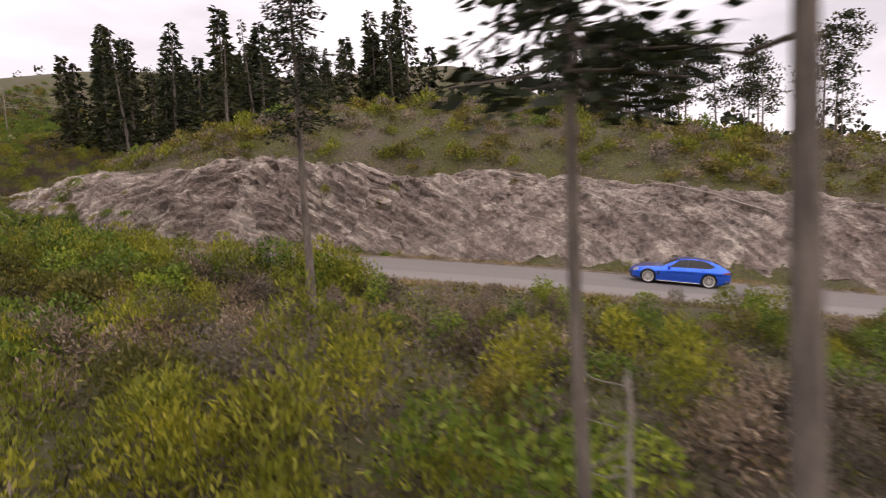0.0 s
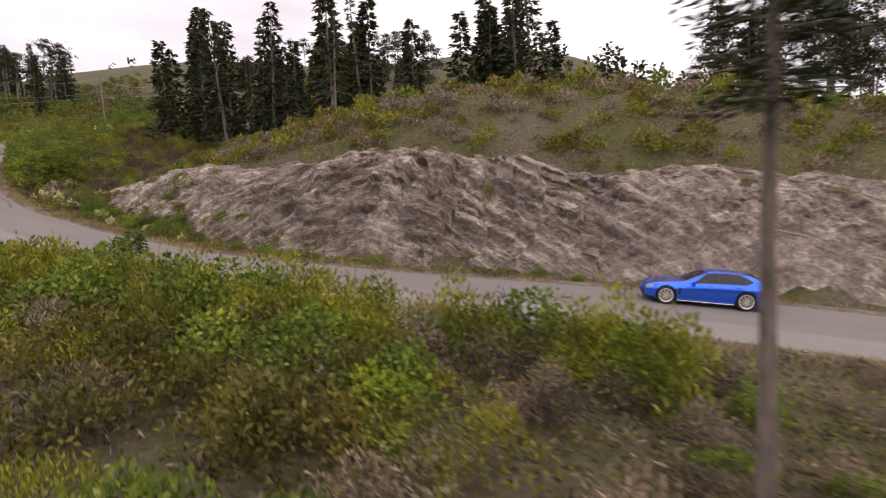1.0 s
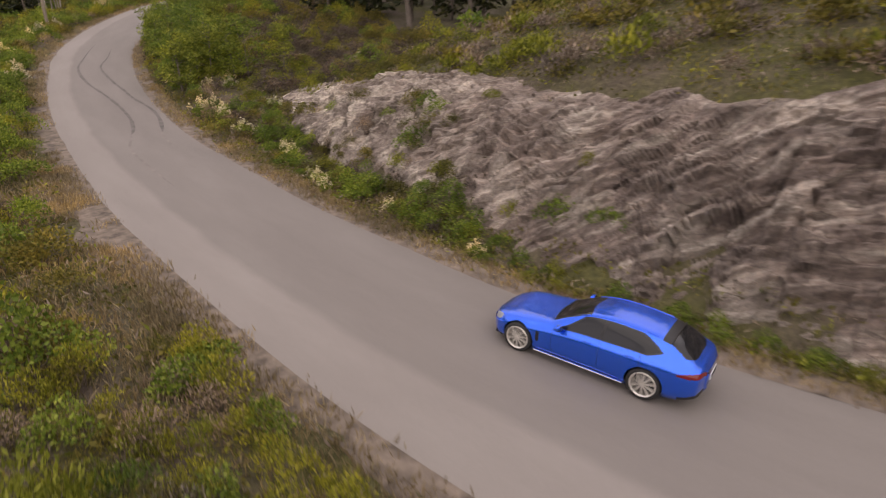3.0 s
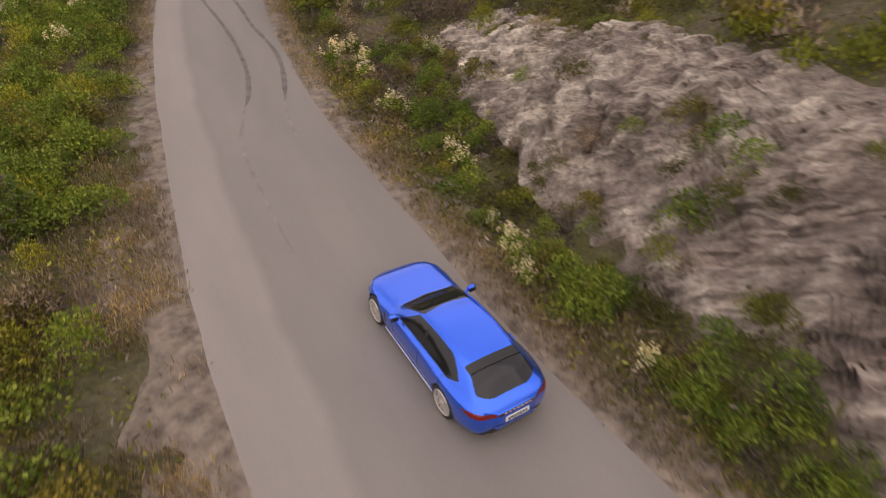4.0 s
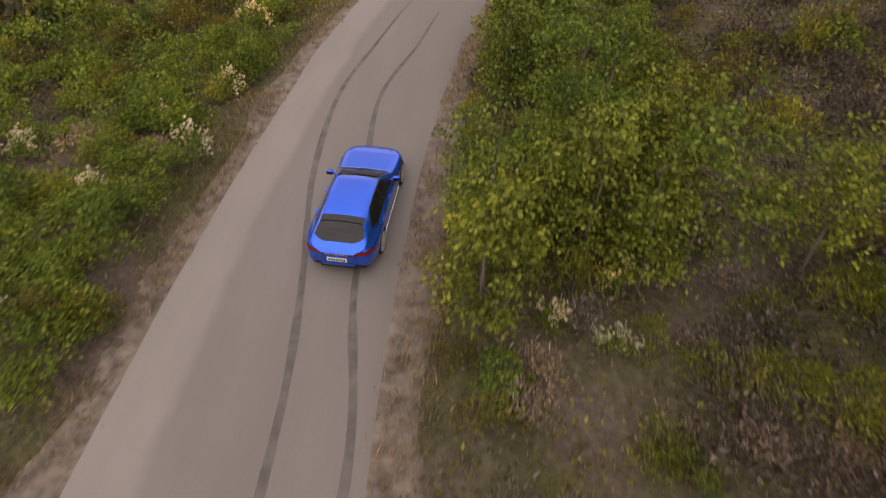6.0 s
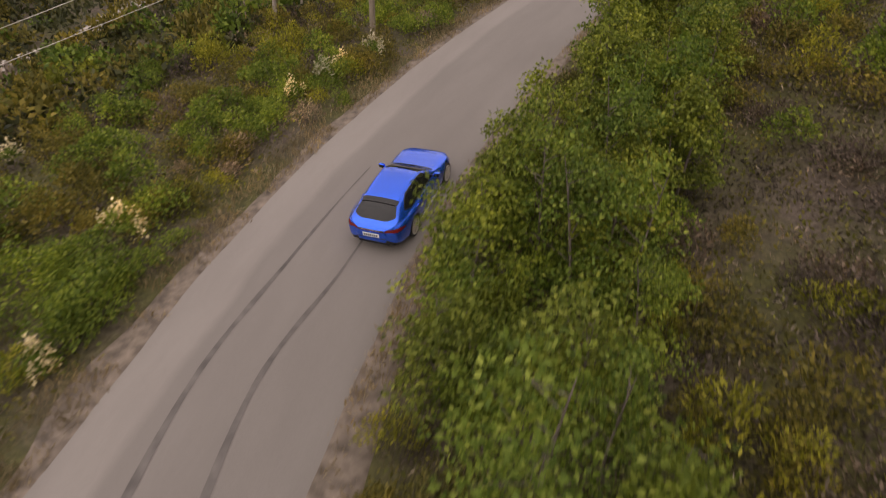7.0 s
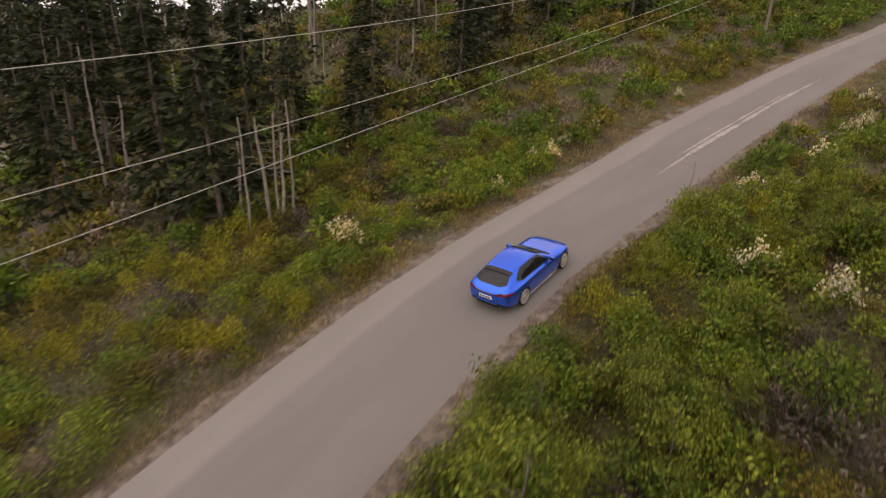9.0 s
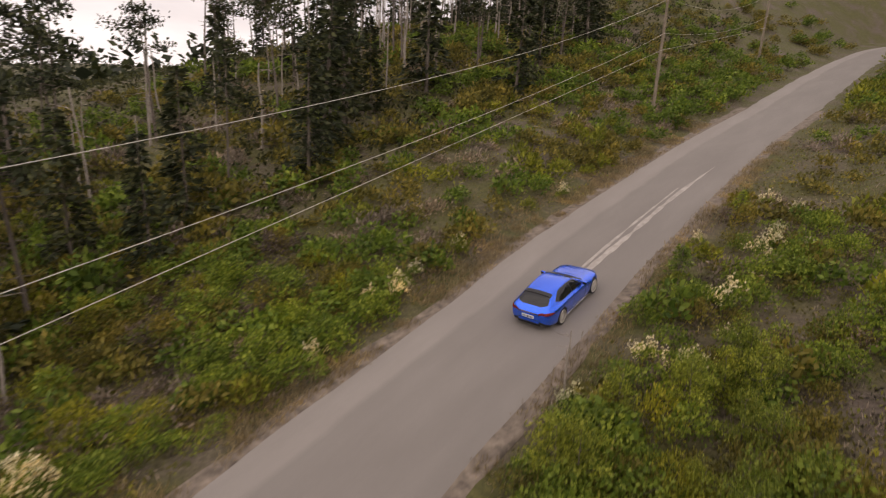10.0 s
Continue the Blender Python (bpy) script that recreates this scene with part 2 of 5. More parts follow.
WIRE = plain("bare_wire", (0.62, 0.58, 0.52), 0.4, 0.3)


# ---- the road's line and the lie of the land ----
ROAD = [  # middle of the road: x, y, height, half width
    (59.1, -2.0, -9.96, 3.6), (39.9, 3.9, -7.90, 3.8), (20.8, 9.7, -5.85, 3.9), (6.5, 13.4, -4.36, 4.0), (-6.4, 15.9, -3.29, 4.0),
    (-16.1, 19.3, -2.51, 3.7), (-25.1, 24.2, -1.47, 3.45), (-31.8, 28.6, -0.60, 3.4), (-38.4, 33.4, 0.35, 3.2), (-44.7, 38.5, 1.58, 3.15),
    (-50.6, 44.0, 3.09, 3.15), (-57.4, 51.5, 5.06, 3.2), (-63.0, 60.1, 7.12, 3.3), (-67.6, 69.2, 9.20, 3.25), (-71.2, 78.6, 11.21, 3.2),
    (-74.3, 90.3, 13.28, 3.25), (-76.9, 100.0, 14.87, 3.4), (-81.2, 121.0, 18.4, 3.4), (-84.2, 141.0, 21.7, 3.4), (-88.0, 164.0, 25.5, 3.4),
    (-93.0, 195.0, 30.0, 3.4), (-95.0, 222.0, 33.8, 3.4), (-88.0, 244.0, 36.5, 3.4), (-68.0, 258.0, 37.5, 3.4), (-40.0, 268.0, 38.0, 3.4),
]


def glide(rows, step=0.5):
    """A smooth line through the rows, about a step between points."""
    a = np.array(rows, float)
    a = np.vstack([2 * a[0] - a[1], a, 2 * a[-1] - a[-2]])
    out = []
    for p0, p1, p2, p3 in zip(a, a[1:], a[2:], a[3:]):
        k = max(2, int(np.hypot(*(p2 - p1)[:2]) / step))
        u = np.linspace(0, 1, k, endpoint=False)[:, None]
        out.append(0.5 * (2 * p1 + (p2 - p0) * u + (2 * p0 - 5 * p1 + 4 * p2 - p3) * u**2 + (3 * p1 - p0 - 3 * p2 + p3) * u**3))
    return np.vstack([*out, a[-2:-1]])


LINE = glide(ROAD)
STEP = np.diff(LINE[:, :2], axis=0)
WAY = np.vstack([STEP, STEP[-1:]])
WAY /= np.hypot(WAY[:, 0], WAY[:, 1])[:, None]
LEFT = np.stack([-WAY[:, 1], WAY[:, 0]], 1)
RUN = np.r_[0, np.cumsum(np.hypot(STEP[:, 0], STEP[:, 1]))]
RUN -= 40.0  # the car stands near 0 at the start


def along(x, y):
    """Run along the road, distance to its left, its height and half width there, for arrays of places."""
    x, y = np.atleast_1d(x).astype(float), np.atleast_1d(y).astype(float)
    s, d, z, w = (np.empty(len(x)) for _ in range(4))
    for k in range(0, len(x), 4000):
        c = slice(k, k + 4000)
        q = np.stack([x[c], y[c]], 1)
        near = ((q[:, None, :] - LINE[None, ::2, :2]) ** 2).sum(-1).argmin(1) * 2
        off = q - LINE[near, :2]
        ahead = (off * WAY[near]).sum(1)
        side = (off * LEFT[near]).sum(1)
        far = np.hypot(off[:, 0], off[:, 1])
        s[c] = RUN[near] + np.clip(ahead, -2, 2)
        d[c] = np.where(side >= 0, 1, -1) * np.maximum(np.abs(side), far * 0.98)
        z[c] = np.interp(s[c], RUN, LINE[:, 2])
        w[c] = np.interp(s[c], RUN, LINE[:, 3])
    return s, d, z, w


def lattice(x, y, seed=0):
    """Smooth noise of unit cells in -1..1."""
    xi, yi = np.floor(x).astype(np.int64), np.floor(y).astype(np.int64)
    fx, fy = x - xi, y - yi
    fx, fy = fx * fx * (3 - 2 * fx), fy * fy * (3 - 2 * fy)

    def h(i, j):
        v = (i * 374761393 + j * 668265263 + seed * 1442695041) & 0x7FFFFFFF
        v = ((v ^ (v >> 13)) * 1274126177) & 0x7FFFFFFF
        return ((v ^ (v >> 16)) & 0xFFFF) / 32767.5 - 1

    return (h(xi, yi) * (1 - fx) + h(xi + 1, yi) * fx) * (1 - fy) + (h(xi, yi + 1) * (1 - fx) + h(xi + 1, yi + 1) * fx) * fy


def rough(x, y, size, octaves=4, seed=0):
    total, amp = 0.0, 1.0
    for k in range(octaves):
        total = total + amp * lattice(x / size + 17.3 * k, y / size - 9.1 * k, seed + k)
        size, amp = size / 2.03, amp * 0.5
    return total


# height of the rock cut's top over the road, along the run
CUT_S = [-60, -30, -10, 0, 10, 14, 17, 20, 25, 31, 38, 45, 52, 58, 63, 68, 75]
CUT_H = [2.0, 3.5, 4.6, 5.0, 5.0, 4.9, 4.5, 5.6, 6.0, 5.8, 5.0, 4.2, 3.9, 3.3, 2.2, 1.5, 0.6]
DEEP = 5.2  # metres, from the foot to the top


def foot(s):
    """From the road's edge to the foot of the rock."""
    return np.interp(s, [40, 48, 55, 60, 66, 72], [1.9, 2.6, 3.9, 4.9, 5.5, 6.2])


def side_right(s, e):
    cut = np.interp(s, CUT_S, CUT_H)
    u = np.clip((e - foot(s)) / DEEP, 0, 1)
    face = cut * (1 - (1 - u) ** 1.7)
    wild = np.interp(s, [52, 66, 85], [1, 0.35, 0.0])
    hill = np.clip((e - foot(s) - DEEP) / 26, 0, 1)
    hill = (hill * (1.9 - 0.9 * hill)) * (np.interp(s, [-60, -10, 15, 30, 45, 60], [5.0, 5.5, 9.5, 8.5, 6.5, 5.0]) * wild + 0.6 * (1 - wild))
    ditch = -0.25 * np.exp(-(((e - 1.5) / 0.7) ** 2))
    return face + hill + ditch


def side_left(s, e):
    u = np.clip(e / 6, 0, 1)
    low = np.interp(s, [-40, -12, 10, 16, 27, 33, 44, 58, 75, 130, 150], [0.8, 0.35, 0.25, 0.75, 0.6, 1.0, 0.25, -0.5, -0.3, -0.2, 0.9])
    fall = np.interp(s, [-40, 30, 50, 75, 120, 150, 170], [-0.01, -0.02, -0.05, -0.11, -0.09, 0.1, 0.16])
    return low * u * u * (3 - 2 * u) + fall * np.clip(e - 4, 0, 55) - 0.12 * np.exp(-(((e - 0.7) / 0.6) ** 2))


def land(x, y):
    x, y = np.atleast_1d(x).astype(float), np.atleast_1d(y).astype(float)
    s, d, z, w = along(x, y)
    e = np.maximum(np.abs(d) - w, 0)
    h = z + np.where(d > 0, side_left(s, e), side_right(s, e))
    # away from the road all its stretches together shape the land
    knots = np.arange(0, len(LINE), 12)
    wide = np.flatnonzero(e > 6)
    for c in np.array_split(wide, max(1, len(wide) // 3000)):
        gap = np.hypot(x[c, None] - LINE[None, knots, 0], y[c, None] - LINE[None, knots, 1])
        out = np.maximum(gap - LINE[knots, 3], 0)
        run = np.broadcast_to(RUN[knots], gap.shape)
        each = LINE[knots, 2] + np.where(d[c, None] > 0, side_left(run, out), side_right(run, out))
        weight = np.exp(-(gap - gap.min(1, keepdims=True)) / (1.0 + 0.2 * e[c, None]))
        t = np.clip((e[c] - 6) / 12, 0, 1)
        h[c] = h[c] * (1 - t) + t * (each * weight).sum(1) / weight.sum(1)
    h = h + np.clip(e - 1.0, 0, 1) * (0.35 * rough(x, y, 7.0, 3, 3) + 0.12 * rough(x, y, 1.6, 2, 9))
    h = h - 0.7 * (d < 0) * np.clip(np.minimum(e - foot(s) - 0.8, foot(s) + DEEP + 1.0 - e), 0, 1) * np.interp(s, [66, 72], [1, 0])
    h = np.where(e < 0.05, z - 0.09, h - 0.02 - 0.05 * (e < 0.3))
    h = h + 16 * np.clip((y - 165) / 70, 0, 1.6) * np.clip((e - 4) / 22, 0, 1)
    # far country: rolling wooded hills
    far = np.clip((e - 70) / 120, 0, 1)
    far = far * far * (3 - 2 * far)
    r = np.hypot(x + 60, y - 60)
    hills = 4 + 0.03 * np.clip(r - 150, 0, 900) + 9 * rough(x, y, 260.0, 3, 21) * np.clip(r / 500, 0, 1)
    return h * (1 - far) + hills * far


def land_at(x, y):
    return float(land(x, y)[0])


def part(name, data, mat, parent, label=""):
    """Links a bmesh, or lists of points and faces, as one mesh object under a thing or a part."""
    me = bpy.data.meshes.new(name)
    if isinstance(data, bmesh.types.BMesh):
        data.to_mesh(me)
        data.free()
    else:
        quick_mesh(me, *data)
    for m in mat if isinstance(mat, (list, tuple)) else [mat]:
        me.materials.append(m)
    ob = new(name, me)
    if parent is not None:
        ob.parent = parent
    if label:
        ob["label"] = label
    return ob


def quick_mesh(me, v, f, smooth=True):
    v, f = np.asarray(v, np.float32), np.asarray(f, np.int32)
    k = f.shape[1]
    me.vertices.add(len(v))
    me.vertices.foreach_set("co", v.ravel())
    me.loops.add(f.size)
    me.loops.foreach_set("vertex_index", f.ravel())
    me.polygons.add(len(f))
    me.polygons.foreach_set("loop_start", np.arange(0, f.size, k, dtype=np.int32))
    me.polygons.foreach_set("use_smooth", np.full(len(f), smooth))
    me.update(calc_edges=True)
    me.validate()


def sheet(nu, nv):
    """Quads of a grid of nu by nv points."""
    i = (np.arange(nu - 1)[:, None] * nv + np.arange(nv - 1)[None]).ravel()
    return np.stack([i, i + nv, i + nv + 1, i + 1], 1)


def spread(lo, a, b, hi, fine, grow=1.28):
    mid = np.arange(a, b + fine, fine)
    out, low, gap = [mid[-1]], [mid[0]], fine
    while out[-1] < hi:
        gap *= grow
        out.append(out[-1] + gap)
    gap = fine
    while low[-1] > lo:
        gap *= grow
        low.append(low[-1] - gap)
    return np.r_[low[:0:-1], mid, out[1:]]


def build_ground():
    gx, gy = spread(-1700, -125, 45, 1700, 0.95), spread(-1700, -30, 170, 1700, 0.95)
    xx, yy = np.meshgrid(gx, gy, indexing="ij")
    zz = land(xx.ravel(), yy.ravel())
    ob = part("ground", (np.stack([xx.ravel(), yy.ravel(), zz], 1), sheet(len(gx), len(gy))), SOIL, None)
    tagged(ob, "brown soil and moss of a scrubby hillside", "ground", kind="structure")


def build_road():
    cross = np.linspace(-1, 1, 15)
    edge = 0.10 * rough(RUN, RUN * 0, 2.5, 4, 5)
    edge2 = 0.10 * rough(RUN, RUN * 0 + 50, 2.5, 4, 6)
    v, uvs = [], []
    for c in cross:
        w = LINE[:, 3] * c + (edge if c > 0.9 else edge2 if c < -0.9 else 0)
        p = LINE[:, :2] + LEFT * w[:, None]
        v.append(np.c_[p, LINE[:, 2] + 0.03 - 0.05 * c * c - (0.09 if abs(c) > 0.99 else 0)])
        uvs.append(np.c_[w, RUN])
    v, uvs = np.vstack(v), np.vstack(uvs)
    f = sheet(len(cross), len(LINE))[:, ::-1]
    ob = part("road", (v, f), ASPHALT, None)
    layer = ob.data.uv_layers.new(name="uv")
    layer.data.foreach_set("uv", uvs[f.ravel()].astype(np.float32).ravel())
    tagged(ob, "old grey asphalt country road with crumbling edges", "road", kind="structure")


def on_cut(s, e):
    """A place on the right of the road at run s, e metres out from its edge."""
    p = [np.interp(s, RUN, LINE[:, k]) for k in range(4)]
    n = [np.interp(s, RUN, LEFT[:, k]) for k in range(2)]
    return p[0] - n[0] * (p[3] + e), p[1] - n[1] * (p[3] + e), p[2], n


def build_rock():
    ss, vv = np.arange(-32, 72, 0.13), np.linspace(0, 1, 116)
    s, v = (a.ravel() for a in np.meshgrid(ss, vv, indexing="ij"))
    e = foot(s) - 0.3 + v * (DEEP + 1.6)
    e = e + (0.7 * rough(s, s * 0, 9.0, 3, 31) + 0.35 * rough(s, v * 5, 2.3, 2, 33)) * np.clip(v * 6, 0, 1) + 0.5 * rough(s, s * 0 + 4, 2.6, 3, 67)
    x, y, z, n = on_cut(s, e)
    top = np.interp(s, CUT_S, CUT_H)
    z = z + side_right(s, e) + 0.35 * top / 5 * rough(s, s * 0 + 7, 6.0, 3, 35) * np.clip(v * 2, 0, 1)
    # beds that dip along the cut, broken into blocks
    q = (z - np.interp(s, RUN, LINE[:, 2])) + np.interp(s, [-32, 18, 24, 29, 34, 40, 72], [24, 3.2, 0.6, 0, 1.2, 4.4, 24]) + 0.28 * rough(s, v * 6, 6.0, 3, 37)
    fault = np.floor(s / 2.1 + 0.35 * v * 5 + 0.8 * rough(s, v * 5, 3.0, 2, 61))
    q = q + 0.4 * lattice(fault, fault * 0, 63)
    ledge = lambda k: (lambda f: np.where(f < 0.86, f / 0.86, (1 - f) / 0.14))(q / k - np.floor(q / k))
    thick = lattice(np.floor(q / 0.7), np.floor(s / 2.4 + lattice(np.floor(q / 0.7), q * 0, 41) * 3), 43)
    block = lattice(np.floor(q / 0.27) + 0.0, np.floor(s / 1.1 + 5 * lattice(np.floor(q / 0.27), q * 0, 47)), 45)
    # bedded in the middle of the cut, crumbled at both ends
    calm = np.interp(s, [-30, 11, 18, 40, 50], [0.22, 0.22, 1.0, 1.0, 0.3])
    out = 0.34 + calm * (0.36 * (ledge(1.05 + 0.2 * lattice(s / 4, v * 3, 51)) - 0.5) + 0.15 * (ledge(0.36) - 0.5) + 0.26 * thick + 0.17 * block + 0.34 * lattice(fault, np.floor(q / 1.5), 65))
    ridge = lambda size, seed: 0.5 - np.abs(rough(x + 0.8 * z, y - 0.8 * z, size, 3, seed))
    chip = lattice(np.floor(s / 0.75 + 0.6 * rough(s, v * 6, 1.5, 2, 71)), np.floor(v * 9 + 0.8 * rough(s, v * 6, 1.2, 2, 73)), 75)
    out = out + (0.12 + 0.26 * (1 - calm)) * ridge(1.9, 49) + (0.06 + 0.20 * (1 - calm)) * ridge(0.7, 57) + 0.11 * rough(x - z, y + z, 0.45, 3, 55) + 0.17 * (1 - calm) * chip + 0.18 * rough(s, v * 5, 3.0, 2, 53)
    soft = 1.0
    out = (0.34 + (out - 0.34) * soft) * np.clip(v * 3.2, 0, 1) * np.clip((1 - v) * 6, 0, 1) - 0.35 * (v > 0.97) - 0.5 * (v < 0.03)
    out = out * np.interp(s, [-32, -28, 66, 72], [0.0, 1, 1, 0.0]) - 0.5 * np.interp(s, [-32, -29, 69, 72], [1, 0, 0, 1])
    x, y, z = x + n[0] * out * 0.78, y + n[1] * out * 0.78, z + out * 0.62
    f = sheet(len(ss), len(vv))[:, ::-1]
    ob = part("rock_wall", (np.stack([x, y, z], 1), f, False), ROCK, None)
    layer = ob.data.uv_layers.new(name="uv")
    layer.data.foreach_set("uv", np.c_[s, q][f.ravel()].astype(np.float32).ravel())
    tagged(ob, "grey-brown layered rock face of a road cutting", "rock face", kind="structure")


def strip(name, rows, mat, label, lift, wear=0.25):
    """A worn band on the road: rows of run, offset to the left, width."""
    a = glide(rows, 0.35)
    v = []
    z = np.interp(a[:, 0], RUN, LINE[:, 2])
    w = np.interp(a[:, 0], RUN, LINE[:, 3])
    p = np.stack([np.interp(a[:, 0], RUN, LINE[:, k]) for k in range(2)], 1)
    n = np.stack([np.interp(a[:, 0], RUN, LEFT[:, k]) for k in range(2)], 1)
    half = a[:, 2] / 2 * (1 + wear * rough(a[:, 0], a[:, 0] * 0, 1.1, 3, 71))
    for side in (-1, 1):
        o = a[:, 1] + side * half
        v.append(np.c_[p + n * o[:, None], z + 0.03 - 0.05 * (o / w) ** 2 + lift])
    ob = part(name, (np.vstack(v), sheet(2, len(a))[:, ::-1]), mat, None)
    return tagged(ob, label, "road marking", kind="structure")


def build_marks():
    strip("trim_tyre_mark", [(65.4, -0.2, 0.05), (66.3, -0.5, 0.18), (68.6, -0.85, 0.22), (70.5, -0.9, 0.22), (73, -0.77, 0.2), (76.2, -0.3, 0.2), (80, 0.5, 0.2), (84.5, 0.95, 0.18), (89, 0.6, 0.12), (94, 0.4, 0.04)], SKID, "dark curved tyre mark on the asphalt", 0.007)
    strip("trim_tyre_mark", [(65.6, -1.85, 0.05), (66.6, -2.05, 0.18), (68.2, -2.33, 0.24), (70, -2.5, 0.24), (72, -2.4, 0.22), (74.8, -1.9, 0.2), (77, -1.65, 0.2), (80, -1.15, 0.2), (84.6, -0.6, 0.18), (88.6, -1.1, 0.1), (92, -1.2, 0.04)], SKID, "dark curved tyre mark on the asphalt", 0.007)
    strip("trim_tyre_mark", [(55.5, 0.45, 0.04), (58.5, 0.5, 0.13), (62.3, 0.44, 0.14), (64.4, 0.0, 0.12), (65.4, -0.22, 0.06)], FAINT, "faint old tyre mark on the asphalt", 0.006, 0.1)
    strip("trim_tyre_mark", [(62.0, -1.5, 0.04), (63.4, -1.55, 0.13), (65.0, -1.68, 0.14), (65.7, -1.86, 0.08)], FAINT, "faint old tyre mark on the asphalt", 0.006, 0.1)
    strip("trim_pale_streak", [(134, -0.9, 0.03), (138, -1.0, 0.2), (145, -1.15, 0.22), (152, -1.15, 0.2), (160, -1.4, 0.08)], PALE_MARK, "pale scraped streak along the asphalt", 0.007, 0.6)
    strip("trim_pale_streak", [(137, -0.55, 0.04), (140, -0.7, 0.1), (148, -0.75, 0.1), (154, -0.8, 0.04)], PALE_MARK, "pale scraped streak along the asphalt", 0.007, 0.8)


def build_verges():
    pick = np.flatnonzero((RUN > -34) & (RUN < 185))
    for side in (1, -1):
        v = []
        wide = np.interp(RUN[pick], [-30, 40, 48, 58, 66, 110, 180], [0.8, 0.7, 1.0, 1.7, 0.8, 0.55, 0.8] if side > 0 else [0.9, 0.8, 1.3, 1.7, 1.0, 0.4, 0.6])
        wide = wide * (1 + 0.45 * rough(RUN[pick], RUN[pick] * 0 + 3 * side, 3.0, 4, 91))
        for k, u in enumerate((-0.3, 0.0, 0.3, 0.55, 0.8, 1.0)):
            p = LINE[pick, :2] + LEFT[pick] * (side * (LINE[pick, 3] + u * (wide if k > 1 else 1.0)))[:, None]
            z = np.maximum(land(p[:, 0], p[:, 1]), LINE[pick, 2] - 0.35) + (0.045 if k < 5 else -0.06)
            v.append(np.c_[p, z if k > 1 else LINE[pick, 2] - 0.05])
        f = sheet(6, len(pick))
        ob = part("trim_verge", (np.vstack(v), f[:, ::-1] if side > 0 else f), VERGE, None)
        tagged(ob, "strip of brown grit along the road's edge", "verge", kind="structure")


TRACK = glide([(-84, 33, 1.6), (-89, 39, 1.5), (-93.2, 44.2, 1.3), (-98.0, 49.3, 1.3), (-104, 53.5, 1.4), (-112, 57, 1.4), (-122, 59, 1.4)], 0.6)


def off_track(x, y):
    return float(np.hypot(TRACK[:, 0] - x, TRACK[:, 1] - y).min()) > 2.6


def build_track():
    a = TRACK
    way = np.gradient(a[:, :2], axis=0)
    way /= np.hypot(way[:, 0], way[:, 1])[:, None]
    left = np.stack([-way[:, 1], way[:, 0]], 1)
    mid = land(a[:, 0], a[:, 1])
    v = []
    for c in np.linspace(-1, 1, 7):
        p = a[:, :2] + left * (a[:, 2] * c + 0.15 * rough(a[:, 0], a[:, 1] + c * 9, 2.0, 2, 81))[:, None]
        v.append(np.c_[p, np.maximum(land(p[:, 0], p[:, 1]), mid - 0.2) + 0.16 - 0.14 * abs(c) ** 3])
    ob = part("gravel_path", (np.vstack(v), sheet(7, len(a))[:, ::-1]), GRAVEL, None)
    tagged(ob, "pale gravel track through the scrub", "track", kind="structure")


build_ground()
build_road()
build_rock()
build_marks()
build_verges()
build_track()


# ---- the blue estate car ----
GLASS = plain("dark_car_glass", (0.012, 0.013, 0.015), 0.04)
GLASS.node_tree.nodes["Principled BSDF"].inputs["Specular IOR Level"].default_value = 0.45
BLACK = plain("black_trim", (0.012, 0.012, 0.013), 0.35)
RUBBER = plain("tyre_rubber", (0.02, 0.02, 0.02), 0.8, 0.0, 0.3, 60)
SILVER = plain("pale_alloy", (0.70, 0.67, 0.62), 0.3, 0.6)
CHROME = plain("bright_trim", (0.75, 0.75, 0.76), 0.15, 1.0)
LAMP_RED = plain("red_lamp", (0.16, 0.012, 0.012), 0.12)
LAMP_CLEAR = plain("headlamp_glass", (0.28, 0.30, 0.34), 0.08)
PLATE_WHITE = plain("plate_white", (0.78, 0.78, 0.76), 0.4)
PLATE_DARK = plain("plate_dark", (0.03, 0.03, 0.04), 0.5)

CY = [2.37, 2.34, 2.27, 2.15, 1.90, 1.475, 1.0, 0.8, 0.4, 0.0, -0.3, -0.6, -1.2, -1.475, -1.75, -2.0, -2.2, -2.38, -2.48, -2.54]
C_WM = [0.24, 0.42, 0.60, 0.76, 0.89, 0.96, 0.945, 0.94, 0.935, 0.935, 0.935, 0.94, 0.965, 0.975, 0.966, 0.94, 0.895, 0.82, 0.71, 0.50]
C_ZB = [0.51, 0.555, 0.61, 0.68, 0.75, 0.805, 0.845, 0.865, 0.90, 0.93, 0.94, 0.95, 0.97, 0.98, 0.985, 0.975, 0.96, 0.93, 0.88, 0.82]
C_WB = [0.20, 0.36, 0.52, 0.67, 0.815, 0.855, 0.845, 0.84, 0.835, 0.83, 0.83, 0.83, 0.845, 0.855, 0.845, 0.815, 0.775, 0.70, 0.60, 0.42]
C_ZT = [0.56, 0.62, 0.675, 0.74, 0.81, 0.87, 0.925, 0.955, 1.17, 1.34, 1.40, 1.42, 1.395, 1.37, 1.32, 1.235, 1.11, 0.985, 0.93, 0.86]
C_WR = [0.12, 0.23, 0.36, 0.48, 0.58, 0.61, 0.65, 0.68, 0.66, 0.62, 0.615, 0.61, 0.60, 0.59, 0.585, 0.60, 0.61, 0.58, 0.52, 0.42]
C_ZR = [0.555, 0.615, 0.67, 0.735, 0.81, 0.875, 0.925, 0.945, 1.115, 1.275, 1.33, 1.35, 1.325, 1.30, 1.25, 1.165, 1.055, 0.965, 0.915, 0.85]
